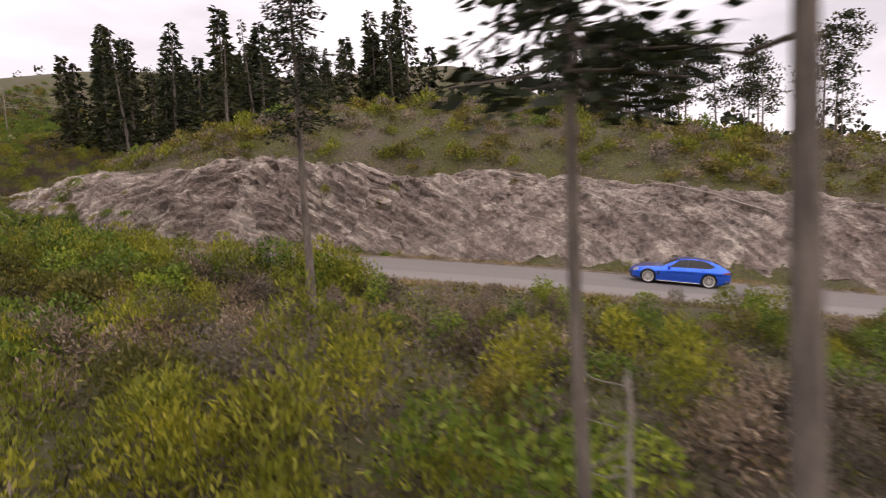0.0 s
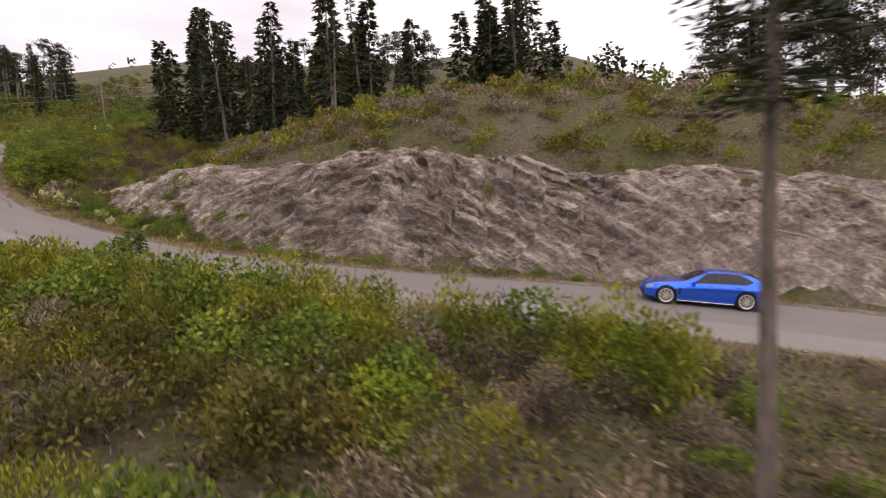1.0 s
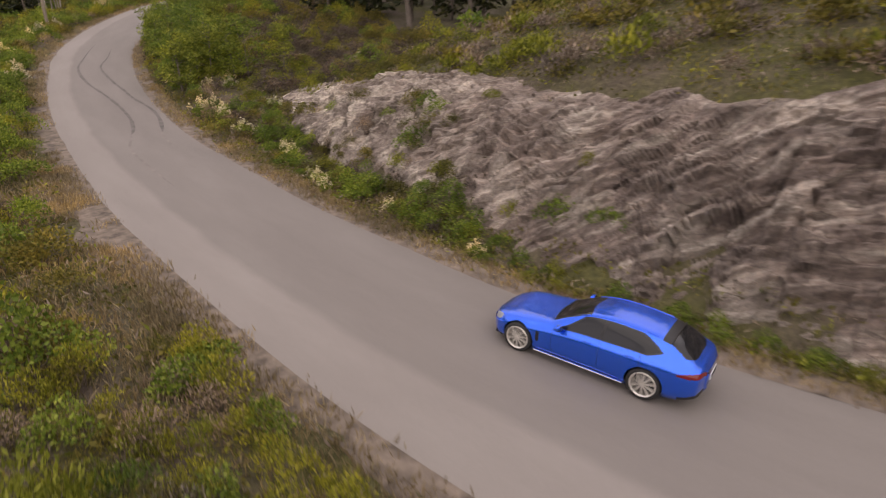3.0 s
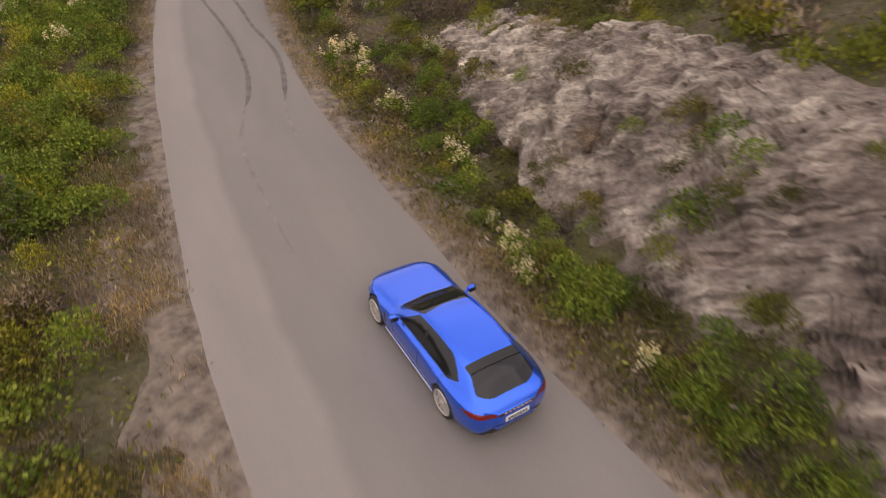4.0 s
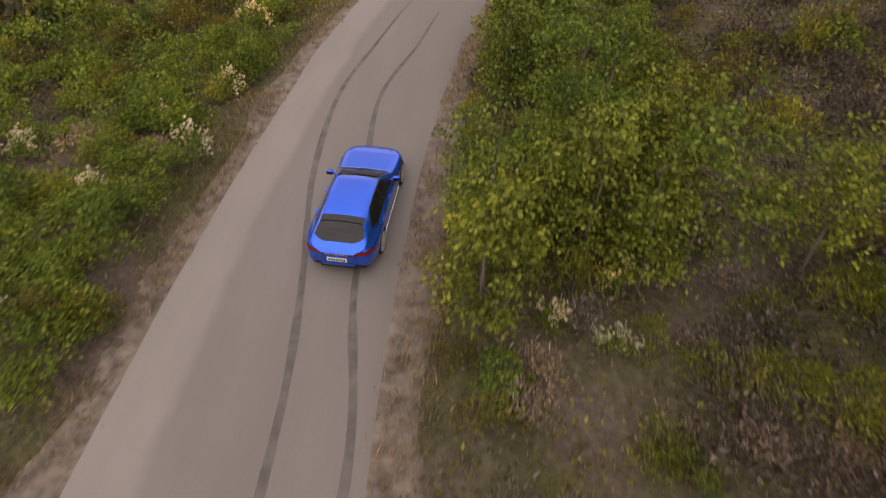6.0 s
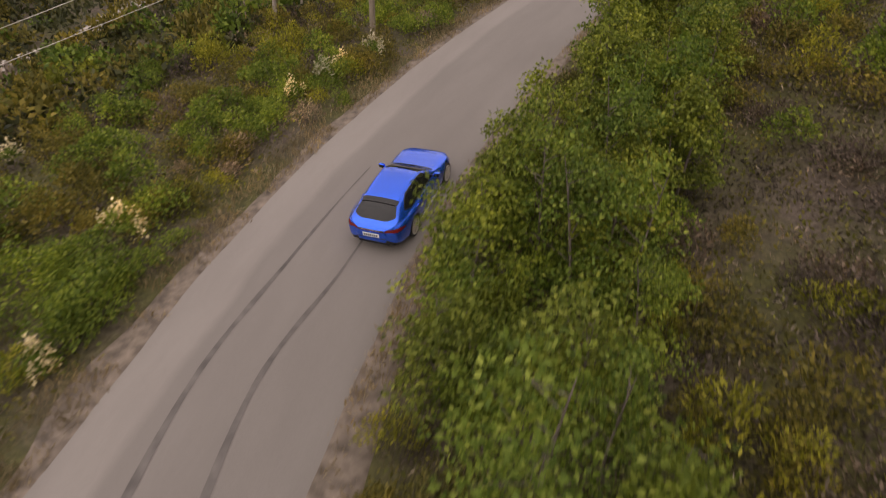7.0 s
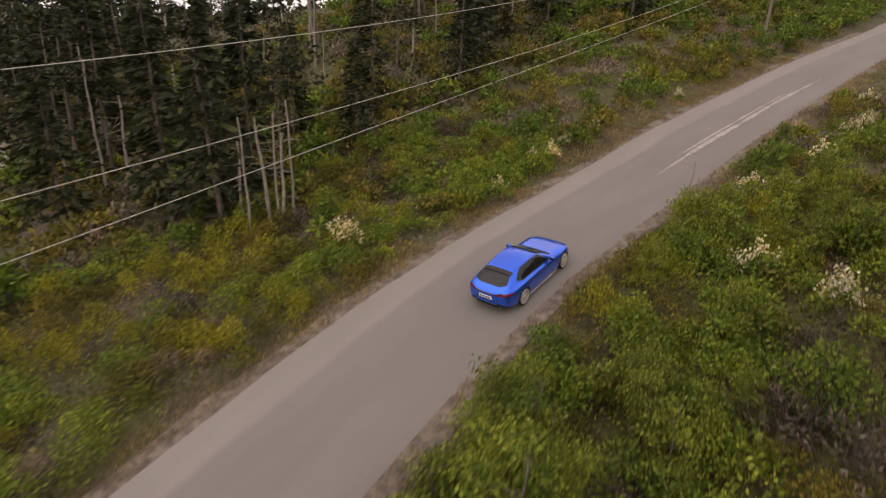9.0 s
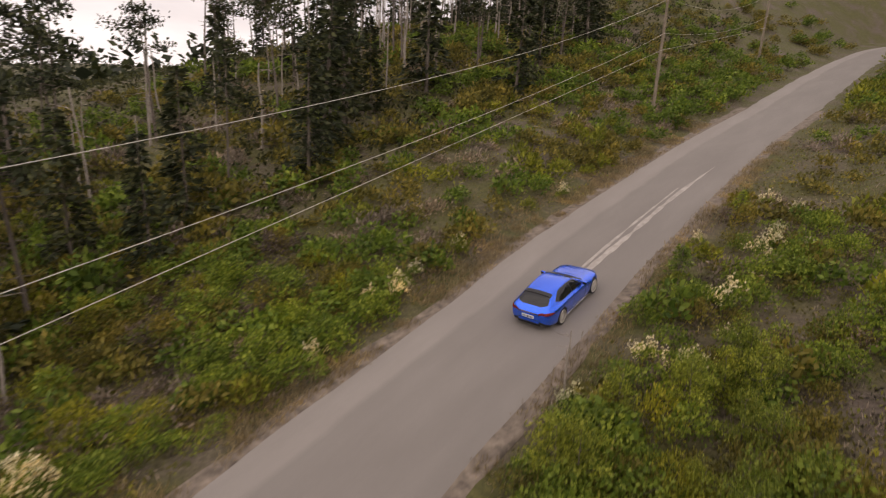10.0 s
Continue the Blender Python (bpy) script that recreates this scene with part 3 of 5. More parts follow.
C_Z0 = [0.34, 0.26, 0.20, 0.18, 0.17, 0.17, 0.17, 0.17, 0.17, 0.17, 0.17, 0.17, 0.17, 0.17, 0.18, 0.20, 0.23, 0.28, 0.33, 0.40]


def smooth_at(y, table):
    """A smooth curve through a table over CY (from tail to nose)."""
    xs, vs = np.array(CY[::-1]), np.array(table[::-1])
    m = np.gradient(vs, xs)
    i = np.clip(np.searchsorted(xs, y) - 1, 0, len(xs) - 2)
    h = xs[i + 1] - xs[i]
    u = np.clip((y - xs[i]) / h, 0, 1)
    return (2 * u**3 - 3 * u**2 + 1) * vs[i] + (u**3 - 2 * u**2 + u) * h * m[i] + (3 * u**2 - 2 * u**3) * vs[i + 1] + (u**3 - u**2) * h * m[i + 1]


def car_skin(y, a):
    """The right half of the body: a runs from the sill (0) over the shoulder (0.5) to the middle of the roof (1)."""
    wm, zb, wb, zt, wr, zr, z0 = (smooth_at(y, t) for t in (C_WM, C_ZB, C_WB, C_ZT, C_WR, C_ZR, C_Z0))
    px = np.stack([wm * 0.88, wm * 0.97, wm, wm * 0.985, wb, wb * 0.35 + wr * 0.65 + 0.02, wr * 0.93, wr * 0.5, wr * 0])
    pz = np.stack([z0, z0 + 0.13, 0.55 + 0 * z0, zb - 0.12, zb, zb * 0.35 + zr * 0.65 + 0.01, zr + (zt - zr) * 0.45, zt - (zt - zr) * 0.12, zt])
    k = np.array([0, 0.14, 0.28, 0.42, 0.5, 0.66, 0.76, 0.88, 1.0])
    i = np.clip(np.searchsorted(k, a, side="right") - 1, 0, len(k) - 2)
    j = np.arange(len(a))
    u = (a - k[i]) / (k[i + 1] - k[i])
    out = []
    for p in (px, pz):
        slope = np.empty_like(p)
        slope[1:-1] = (p[2:] - p[:-2]) / (k[2:] - k[:-2])[:, None]
        slope[0], slope[-1] = (p[1] - p[0]) / (k[1] - k[0]), 0 if p is pz else (p[-1] - p[-2]) / (k[-1] - k[-2])
        h = k[i + 1] - k[i]
        out.append((2 * u**3 - 3 * u**2 + 1) * p[i, j] + (u**3 - 2 * u**2 + u) * h * slope[i, j] + (3 * u**2 - 2 * u**3) * p[i + 1, j] + (u**3 - u**2) * h * slope[i + 1, j])
    return out[0], y, out[1]


def box(bm, size, place, turn=(0, 0, 0), bevel=0.0):
    m = pose(*place, *turn) @ Matrix.Diagonal((*size, 1))
    made = bmesh.ops.create_cube(bm, size=1.0, matrix=m)
    if bevel:
        edges = list({e for v in made["verts"] for e in v.link_edges})
        bmesh.ops.bevel(bm, geom=edges, offset=bevel, segments=2, affect="EDGES", profile=0.5)
    return bm


def lathe(profile, n, axis="x"):
    """A ring of n steps round the x axis: profile of (x, radius)."""
    v, f, k = [], [], len(profile)
    for i in range(n):
        c, s = math.cos(2 * math.pi * i / n), math.sin(2 * math.pi * i / n)
        v += [(x, r * c, r * s) for x, r in profile]
    for i in range(n):
        for j in range(k - 1):
            f.append((i * k + j, i * k + j + 1, (i + 1) % n * k + j + 1, (i + 1) % n * k + j))
    return v, f


def tube(points, radii, n=6):
    """A round bar through points with given radii, closed at its ends."""
    v, f = [], []
    pts = [Vector(p) for p in points]
    for i, p in enumerate(pts):
        way = (pts[min(i + 1, len(pts) - 1)] - pts[max(i - 1, 0)]).normalized()
        a = way.orthogonal().normalized()
        b = way.cross(a)
        for j in range(n):
            t = 2 * math.pi * j / n
            v.append(p + (a * math.cos(t) + b * math.sin(t)) * radii[i])
    for i in range(len(pts) - 1):
        for j in range(n):
            f.append((i * n + j, i * n + (j + 1) % n, (i + 1) * n + (j + 1) % n, (i + 1) * n + j))
    return [tuple(p) for p in v], f


def joined(pieces):
    v, f = [], []
    for pv, pf in pieces:
        k = len(v)
        v += list(pv)
        f += [tuple(i + k for i in q) for q in pf]
    return v, f


def build_car():
    car = new("estate_car")
    tagged(car, "metallic blue sporty estate car driving on the road", "car")
    ny, na = 300, 90
    yy = np.linspace(2.37, -2.54, ny)
    aa = np.linspace(0, 1, na)
    y, a = (g.ravel() for g in np.meshgrid(yy, aa, indexing="ij"))
    x, y, z = car_skin(y, a)
    f = sheet(ny, na)
    cy, ca = y[f].mean(1), a[f].mean(1)
    cx, cz = x[f].mean(1), z[f].mean(1)
    arch = np.zeros(len(f), bool)
    for ax in (1.475, -1.475):
        arch |= (np.hypot(cy - ax, cz - 0.37) < 0.395) & (ca < 0.5)
    sill = smooth_at(cy, C_ZB)
    # the glass house: side glass between pillars, its lower edge on the shoulder
    roofline = smooth_at(cy, C_ZR)
    rise = (cz - sill) / np.maximum(roofline - sill, 0.02)
    side = (ca > 0.515) & (ca < 0.735) & (cy < 0.60 - 0.62 * np.clip(rise, 0, 1)) & (rise < 1.02 - (np.clip(-0.95 - cy, 0, 2) / 0.88) ** 2.4) & (rise > 0.42 * (np.clip(-1.15 - cy, 0, 2) / 0.52) ** 2)
    pillar = side & (np.abs(cy + 0.42 + 0.05 * rise) < 0.035)
    front = side & ~pillar & (cy > -0.42)
    back = side & ~pillar & (cy <= -0.42)
    screen = (ca > 0.77) & (cy < 0.80 - 0.10 * (1 - ca) / 0.23) & (cy > 0.02 - 0.10 * (1 - ca) / 0.23)
    rear = (ca > 0.69 + 0.06 * np.clip((cy + 2.2) / 0.4, 0, 1)) & (cy < -1.80) & (cy > -2.315 + 0.10 * np.clip(cx / 0.58, 0, 1.2) ** 5)
    spoiler = (ca > 0.74) & (cy <= -1.62) & (cy >= -1.80)
    lamp_r = (cz > 0.785) & (cz < 0.885 - 0.05 * np.clip((cy + 2.3) / 0.25, 0, 1)) & (cy < -2.06) & (ca < 0.56) & (cx > 0.4)
    lamp_f = (np.hypot((cy - 2.10) / 0.15, (ca - 0.49) / 0.055) < 1)
    low = (ca < 0.085) & (cy > 1.9) | (ca < 0.10) & (cy < -2.15)
    grille = (cy > 2.28) & (cz < 0.50) & (cz > 0.30)
    frame_trim = ~side & (ca > 0.508) & (ca < 0.742) & (cy < 0.66 - 0.62 * np.clip(rise, 0, 1)) & (rise < 1.10 - (np.clip(-0.95 - cy, 0, 2) / 0.92) ** 2.4) & (rise > 0.42 * (np.clip(-1.15 - cy, 0, 2) / 0.52) ** 2 - 0.09)
    frame_trim |= pillar
    frame_trim |= (ca > 0.755) & (cy < 0.835 - 0.10 * (1 - ca) / 0.23) & (cy > 0.0) & ~screen
    vent = (np.abs(cy - 0.98) < 0.04) & (cz > 0.46) & (cz < 0.70) & (ca < 0.45)
    named = [("window", front), ("window", back), ("tail_light", lamp_r), ("headlight", lamp_f), ("side_vent", vent), ("grille", grille), ("front_lip", low & (cy > 0)), ("rear_apron", low & (cy < 0))]
    whole = [("windscreen", screen, GLASS, "dark tinted windscreen"), ("rear_window", rear, GLASS, "dark tinted rear window"),
             ("roof_spoiler", spoiler, BLACK, "black roof spoiler"), ("window_trim", frame_trim, BLACK, "black window surround"), ]
    used = arch.copy()
    pts = np.stack([x, y, z], 1)
    flip = pts * np.array([-1, 1, 1])

    def cut_out(name, mask, mat, label, half):
        sub = f[mask]
        if not len(sub):
            return
        keep = np.unique(sub)
        idx = np.full(len(pts), -1)
        idx[keep] = np.arange(len(keep))
        if half == "both":
            v = np.vstack([pts[keep], flip[keep]])
            q = np.vstack([idx[sub][:, ::-1], idx[sub] + len(keep)])
        else:
            v, q = (pts[keep], idx[sub][:, ::-1]) if half == "right" else (flip[keep], idx[sub])
        ob = part(name, (v, q), mat, car, label)
        bm = bmesh.new()
        bm.from_mesh(ob.data)
        bmesh.ops.remove_doubles(bm, verts=bm.verts, dist=0.0005)
        bmesh.ops.recalc_face_normals(bm, faces=bm.faces)
        bm.to_mesh(ob.data)
        bm.free()
        return ob

    mats = {"window": (GLASS, "dark tinted side window"), "tail_light": (LAMP_RED, "dark red tail light"), "headlight": (LAMP_CLEAR, "clear headlight"), "side_vent": (BLACK, "black side vent"), "grille": (BLACK, "black grille"), "front_lip": (BLACK, "black front lip"), "rear_apron": (BLACK, "black rear apron")}
    for name, mask in named:
        mask = mask & ~used
        used |= mask
        for half in ("right", "left"):
            cut_out(name, mask, *mats[name], half)
    for name, mask, mat, label in whole:
        mask = mask & ~used
        used |= mask
        cut_out(name, mask, mat, label, "both")
    body = cut_out("body", ~used, PAINT, "glossy metallic blue bodywork", "both")
    # floor pan and wheel houses
    bm = bmesh.new()
    box(bm, (1.5, 4.3, 0.1), (0, 0, 0.24))
    for ax in (1.475, -1.475):
        box(bm, (1.2, 0.9, 0.5), (0, ax, 0.42))
    part("underbody", bm, BLACK, car)
    # closed tail and nose behind the skin
    for end in (2.37, -2.54):
        al = np.linspace(0, 1, 40)
        rx, _, rz = car_skin(np.full(40, end), al)
        ring = np.vstack([np.c_[rx, rz], np.c_[-rx, rz][::-1]])
        mid = np.array([0, (rz.min() + rz.max()) / 2])
        rings = [np.c_[(mid + (ring - mid) * k)[:, 0], np.full(80, end + math.copysign(h, end)), (mid + (ring - mid) * k)[:, 1]] for k, h in ((1.0, 0), (0.96, 0.018), (0.88, 0.03), (0.6, 0.042), (0.05, 0.046))]
        q = [(i * 80 + j, i * 80 + (j + 1) % 80, (i + 1) * 80 + (j + 1) % 80, (i + 1) * 80 + j) for i in range(4) for j in range(80)]
        part("bumper", (np.vstack(rings), np.array(q)), PAINT, car)
    # edge of the roof spoiler over the rear glass
    al = np.linspace(0.75, 1.0, 10)
    sk = car_skin(np.full(10, -1.81), al)
    line = [(sk[0][k], -1.81, sk[2][k] + 0.012) for k in range(10)] + [(-sk[0][k], -1.81, sk[2][k] + 0.012) for k in range(8, -1, -1)]
    part("spoiler_edge", tube(line, [0.02] * 19, 6), BLACK, car)
    # light bar, plate and its unreadable marks
    bm = bmesh.new()
    box(bm, (0.84, 0.06, 0.05), (0, -2.545, 0.825), (0, 0, 0), 0.012)
    bar = part("light_bar", bm, BLACK, car, "slim black light bar across the tail")
    bm = bmesh.new()
    box(bm, (0.80, 0.01, 0.012), (0, -2.577, 0.812))
    part("lamp_strip", bm, LAMP_RED, bar, "thin red lamp strip")
    bm = bmesh.new()
    box(bm, (0.90, 0.02, 0.012), (0, -2.575, 0.56))
    part("bumper_seam", bm, BLACK, car)
    for k in range(7):
        bm = bmesh.new()
        box(bm, (0.05, 0.012, 0.022), (-0.27 + 0.09 * k, -2.578, 0.832))
        part("badge_mark", bm, CHROME, car, "small bright badge mark")
    bm = bmesh.new()
    box(bm, (0.53, 0.03, 0.125), (0, -2.582, 0.665), (-8, 0, 0), 0.006)
    plate = part("number_plate", bm, PLATE_WHITE, car, "white number plate")
    bm = bmesh.new()
    for k in range(7):
        box(bm, (0.042, 0.012, 0.07), (-0.2 + 0.066 * k, -2.597, 0.663), (-8, 0, 0))
    part("plate_mark", bm, PLATE_DARK, plate)
    bm = bmesh.new()
    box(bm, (0.86, 0.09, 0.05), (0, -2.535, 0.47), (0, 0, 0), 0.02)
    part("bumper_lip", bm, PAINT, car)
    bm = bmesh.new()
    box(bm, (1.0, 0.1, 0.16), (0, -2.455, 0.34), (12, 0, 0), 0.02)
    part("diffuser", bm, BLACK, car, "black rear diffuser")
    for sx in (-1, 1):
        for dx in (0.42, 0.53):
            v, q = lathe([(0, 0.045), (0.14, 0.045), (0.14, 0.036), (0, 0.036)], 14)
            v = [(sx * dx + b, -2.36 - c + 0.08, 0.31 + d) for c, b, d in v]
            part("exhaust_pipe", (v, q), CHROME, car, "bright exhaust pipe")
        # mirror, handles, sill and roof rail
        bm = bmesh.new()
        box(bm, (0.21, 0.13, 0.13), (sx * 0.985, 0.47, 0.985), (0, 0, sx * 8), 0.045)
        box(bm, (0.14, 0.05, 0.03), (sx * 0.87, 0.48, 0.93), (0, sx * -15, 0))
        mirror = part("door_mirror", bm, PAINT, car)
        bm = bmesh.new()
        box(bm, (0.16, 0.012, 0.095), (sx * 0.985, 0.402, 0.985), (0, 0, sx * 8))
        part("mirror_glass", bm, GLASS, mirror)
        for hy in (-0.18, -1.12):
            bm = bmesh.new()
            box(bm, (0.03, 0.20, 0.028), (sx * (float(car_skin(np.array([hy]), np.array([0.44]))[0][0]) + 0.008), hy, float(car_skin(np.array([hy]), np.array([0.44]))[2][0])), (0, 0, 0), 0.01)
            part("door_handle", bm, PAINT, car)
        bm = bmesh.new()
        box(bm, (0.05, 2.1, 0.045), (sx * 0.90, 0, 0.19), (0, 0, 0), 0.015)
        part("sill_trim", bm, CHROME, car, "bright sill strip")
        ys = np.linspace(0.15, -1.55, 14)
        v, q = tube([(sx * (float(car_skin(np.array([t]), np.array([0.76]))[0][0])), t, float(car_skin(np.array([t]), np.array([0.76]))[2][0]) + 0.004) for t in ys], [0.012] * 14, 5)
        part("roof_rail", (v, q), PAINT, car)
        for seam in (0.64, -0.45, -1.32):
            al = np.linspace(0.10, 0.49, 12)
            sk = car_skin(np.full(12, seam) - 0.06 * (al < 0.2), al)
            v, q = tube([(sx * (sk[0][k] + 0.001), sk[1][k], sk[2][k]) for k in range(12)], [0.005] * 12, 4)
            part("door_seam", (v, q), BLACK, car)
    # hood edges
    for sx in (-1, 1):
        ys = np.linspace(2.05, 0.95, 10)
        v, q = tube([(sx * (0.52 + 0.10 * (2.05 - t)), t, float(smooth_at(np.array([t]), C_ZT)[0]) - 0.004) for t in ys], [0.006] * 10, 4)
        part("bonnet_seam", (v, q), BLACK, car)
    wheels = []
    tyre_v, tyre_f = lathe([(-0.12, 0.26), (-0.135, 0.31), (-0.12, 0.345), (-0.08, 0.358), (0.08, 0.358), (0.12, 0.345), (0.135, 0.31), (0.122, 0.284), (0.06, 0.262), (-0.12, 0.26)], 40)
    rim_v, rim_f = lathe([(0.122, 0.286), (0.136, 0.274), (0.12, 0.246), (-0.1, 0.238)], 40)
    for wx, wy in ((0.83, 1.475), (-0.83, 1.475), (0.84, -1.475), (-0.84, -1.475)):
        sx = 1 if wx > 0 else -1
        hub = new("wheel")
        hub.parent = car
        hub["label"] = "pale multi-spoke alloy wheel"
        hub.location = (wx, wy, 0.36)
        side = lambda vs: [(sx * p, q, r) for p, q, r in vs]
        part("tyre", (side(tyre_v), tyre_f), RUBBER, hub, "black tyre")
        bm = bmesh.new()
        for k in range(10):
            for off in (-5.5, 5.5):
                t = 36 * k + off
                c, s = math.cos(radians(t)), math.sin(radians(t))
                box(bm, (0.03, 0.215, 0.024), (sx * 0.105, 0.15 * c, 0.15 * s), (t, 0, 0))
        rv, rf = side(rim_v), rim_f
        base = [bm.verts.new(p) for p in rv]
        for q in rf:
            bm.faces.new([base[i] for i in q])
        cap_v, cap_f = lathe([(0.125, 0.001), (0.128, 0.05), (0.09, 0.075)], 20)
        base = [bm.verts.new(p) for p in side(cap_v)]
        for q in cap_f:
            bm.faces.new([base[i] for i in q])
        part("rim", bm, SILVER, hub)
        dv, df = lathe([(0.03, 0.001), (0.03, 0.2), (0.0, 0.2)], 24)
        part("brake_disc", (side(dv), df), plain("brake_steel", (0.12, 0.12, 0.12), 0.4, 0.8) if not wheels else wheels[0][1], hub)
        if not wheels:
            wheels.append((hub, bpy.data.materials["brake_steel"], wx, wy))
        else:
            wheels.append((hub, wheels[0][1], wx, wy))
    return car, [(w[0], w[2], w[3]) for w in wheels]


CAR, WHEELS = build_car()


# ---- plants ----
rng = np.random.default_rng(7)


def blades(at, way, size, slim=0.5, fold=0.25, r=rng, face=None):
    """One pointed leaf for each place: four corners, its length along way, its blade turned roughly towards face."""
    n = len(at)
    way = way / np.maximum(np.linalg.norm(way, axis=1, keepdims=True), 1e-6)
    other = r.normal(size=(n, 3))
    if face is not None:
        other = face + 0.38 * other
    side = np.cross(way, other)
    side /= np.maximum(np.linalg.norm(side, axis=1, keepdims=True), 1e-6)
    up = np.cross(side, way)
    L = (size * r.uniform(0.7, 1.3, n))[:, None]
    a = at
    b = at + way * L * 0.45 + side * L * slim * 0.5 + up * L * fold * 0.3
    c = at + way * L
    d = at + way * L * 0.45 - side * L * slim * 0.5 + up * L * fold * 0.3
    v = np.stack([a, b, c, d], 1).reshape(-1, 3)
    return v, np.arange(4 * n).reshape(-1, 4)


def stack(*pairs):
    v, f, k = [], [], 0
    for pv, pf in pairs:
        v.append(np.asarray(pv, float).reshape(-1, 3))
        f.append(np.asarray(pf, int) + k)
        k += len(v[-1])
    return np.vstack(v), np.vstack(f)


def twigs(starts, ends, thick, r=rng, bend=0.12):
    """Bent three-sided sticks from starts to ends."""
    out = []
    for p, q in zip(starts, ends):
        p, q = np.array(p), np.array(q)
        m = (p + q) / 2 + r.normal(0, bend * np.linalg.norm(q - p), 3)
        out.append(tube([p, m, q], [thick, thick * 0.7, thick * 0.3], 3))
    return stack(*out)


def shrub(name, leaf_mat, radius, height, tips, per_tip, size, slim, label, upright=0.3, bare=False, bloom=0, seed=1, stem_mat=None):
    """A shrub: stems fan out from its foot to tips on an uneven dome, leaves gather round the tips."""
    r = np.random.default_rng(seed)
    az, u = r.uniform(0, 2 * np.pi, tips), r.uniform(0.02, 1, tips)
    lobe = 1 + 0.28 * np.sin(az * 2 + r.uniform(0, 6)) + 0.2 * np.sin(az * 3 + r.uniform(0, 6))
    el = np.arcsin(u)
    grow = r.uniform(0.55, 1.08, tips)
    tip = np.stack([np.cos(az) * np.cos(el) * radius * lobe * grow, np.sin(az) * np.cos(el) * radius * lobe * grow, (0.12 + 0.88 * np.sin(el)) * height * grow], 1)
    some = tip[: max(6, tips // (1 if bare else 4))]
    base = np.stack([some[:, 0] * 0.1, some[:, 1] * 0.1, some[:, 2] * 0 - 0.15], 1)
    v, f = twigs(base, some, 0.016 if not bare else 0.012, r)
    ob = part(name, (v, f), stem_mat or TWIG, None)
    tagged(ob, label, "shrub", name.replace("_", " ") + "s of the roadside")
    # leaves lie in shells round a few boughs, so that the shrub swells and folds
    count = tips * per_tip
    n_bough = 6 + int(3 * radius)
    bough = np.stack([r.uniform(-0.62, 0.62, n_bough) * radius, r.uniform(-0.62, 0.62, n_bough) * radius, np.zeros(n_bough)], 1)
    bough[0, :2] = 0
    far = np.hypot(bough[:, 0], bough[:, 1]) / radius
    big = radius * r.uniform(0.30, 0.52, n_bough)
    bough[:, 2] = height * np.clip(1 - 0.85 * far**2, 0.15, 1) * r.uniform(0.72, 1.0, n_bough) - big * 0.8
    pick = r.choice(n_bough, count, p=big**2 / (big**2).sum())
    face = r.normal(0, 1, (count, 3))
    face[:, 2] = np.abs(face[:, 2]) * 1.1 - 0.25
    face /= np.linalg.norm(face, axis=1, keepdims=True)
    shell = big[pick] * r.uniform(0.72, 1.06, count) * (1 + 0.16 * np.sin(face[:, 0] * 7 + pick) * np.sin(face[:, 1] * 6 + 2 * pick))
    at = bough[pick] + face * shell[:, None] * [1, 1, 0.95 + 0.35 * upright]
    at[:, 2] = np.maximum(at[:, 2], r.uniform(0.02, 0.12, count))
    way = 0.55 * face + r.normal(0, 0.6, at.shape) + [0, 0, upright]
    tagged(part("foliage", blades(at, way, size, slim, 0.3, r, face + [0, 0, 0.25]), leaf_mat, ob), kind="stuff")
    if bloom:
        top = tip[np.argsort(-tip[:, 2])[:bloom]]
        at = np.repeat(top, 26, 0) + r.normal(0, 1, (bloom * 26, 3)) * [0.09, 0.09, 0.12] + [0, 0, 0.1]
        tagged(part("blossom", blades(at, r.normal(0, 1, at.shape) + [0, 0, 0.4], 0.095, 0.8, 0.3, r), BLOOM, ob, "cream blossom clusters"), kind="stuff")
    return ob


def young_tree(height, leaf_mat, seed, label):
    r = np.random.default_rng(seed)
    lean = r.normal(0, 0.05, 2)
    line = [(lean[0] * h * h * 0.2, lean[1] * h * h * 0.2, h) for h in np.linspace(-0.3, height * 0.95, 7)]
    pieces = [tube(line, [0.055, 0.05, 0.044, 0.036, 0.028, 0.018, 0.008], 6)]
    starts, ends = [], []
    for k in range(26):
        h = height * r.uniform(0.12, 0.92)
        reach = (0.34 * height * (1 - 0.62 * h / height)) * r.uniform(0.6, 1.15)
        t = r.uniform(0, 2 * np.pi)
        starts.append((lean[0] * h * h * 0.2, lean[1] * h * h * 0.2, h))
        ends.append((math.cos(t) * reach, math.sin(t) * reach, h + reach * r.uniform(0.15, 0.7)))
    pieces.append(twigs(starts, ends, 0.018, r))
    ob = part("young_tree", stack(*pieces), BARK, None)
    tagged(ob, label, "tree", "young trees beside the road")
    ends = np.array(ends)
    mids = np.array(starts) * 0.4 + ends * 0.6
    knots = np.vstack([ends, mids, [(0, 0, height)]])
    per = 50
    face = r.normal(0, 1, (len(knots) * per, 3))
    face[:, 2] = np.abs(face[:, 2]) - 0.2
    face /= np.linalg.norm(face, axis=1, keepdims=True)
    big = np.repeat(height * r.uniform(0.055, 0.125, len(knots)), per)
    at = np.repeat(knots, per, 0) + face * (big * r.uniform(0.55, 1.1, len(big)))[:, None] * [1.1, 1.1, 0.75]
    at[:, 2] = np.maximum(at[:, 2], 0.05)
    tagged(part("crown", blades(at, 0.5 * face + r.normal(0, 0.7, at.shape) + [0, 0, -0.15], 0.125, 0.62, 0.3, r, face + [0, 0, 0.3]), leaf_mat, ob), kind="stuff")
    return ob


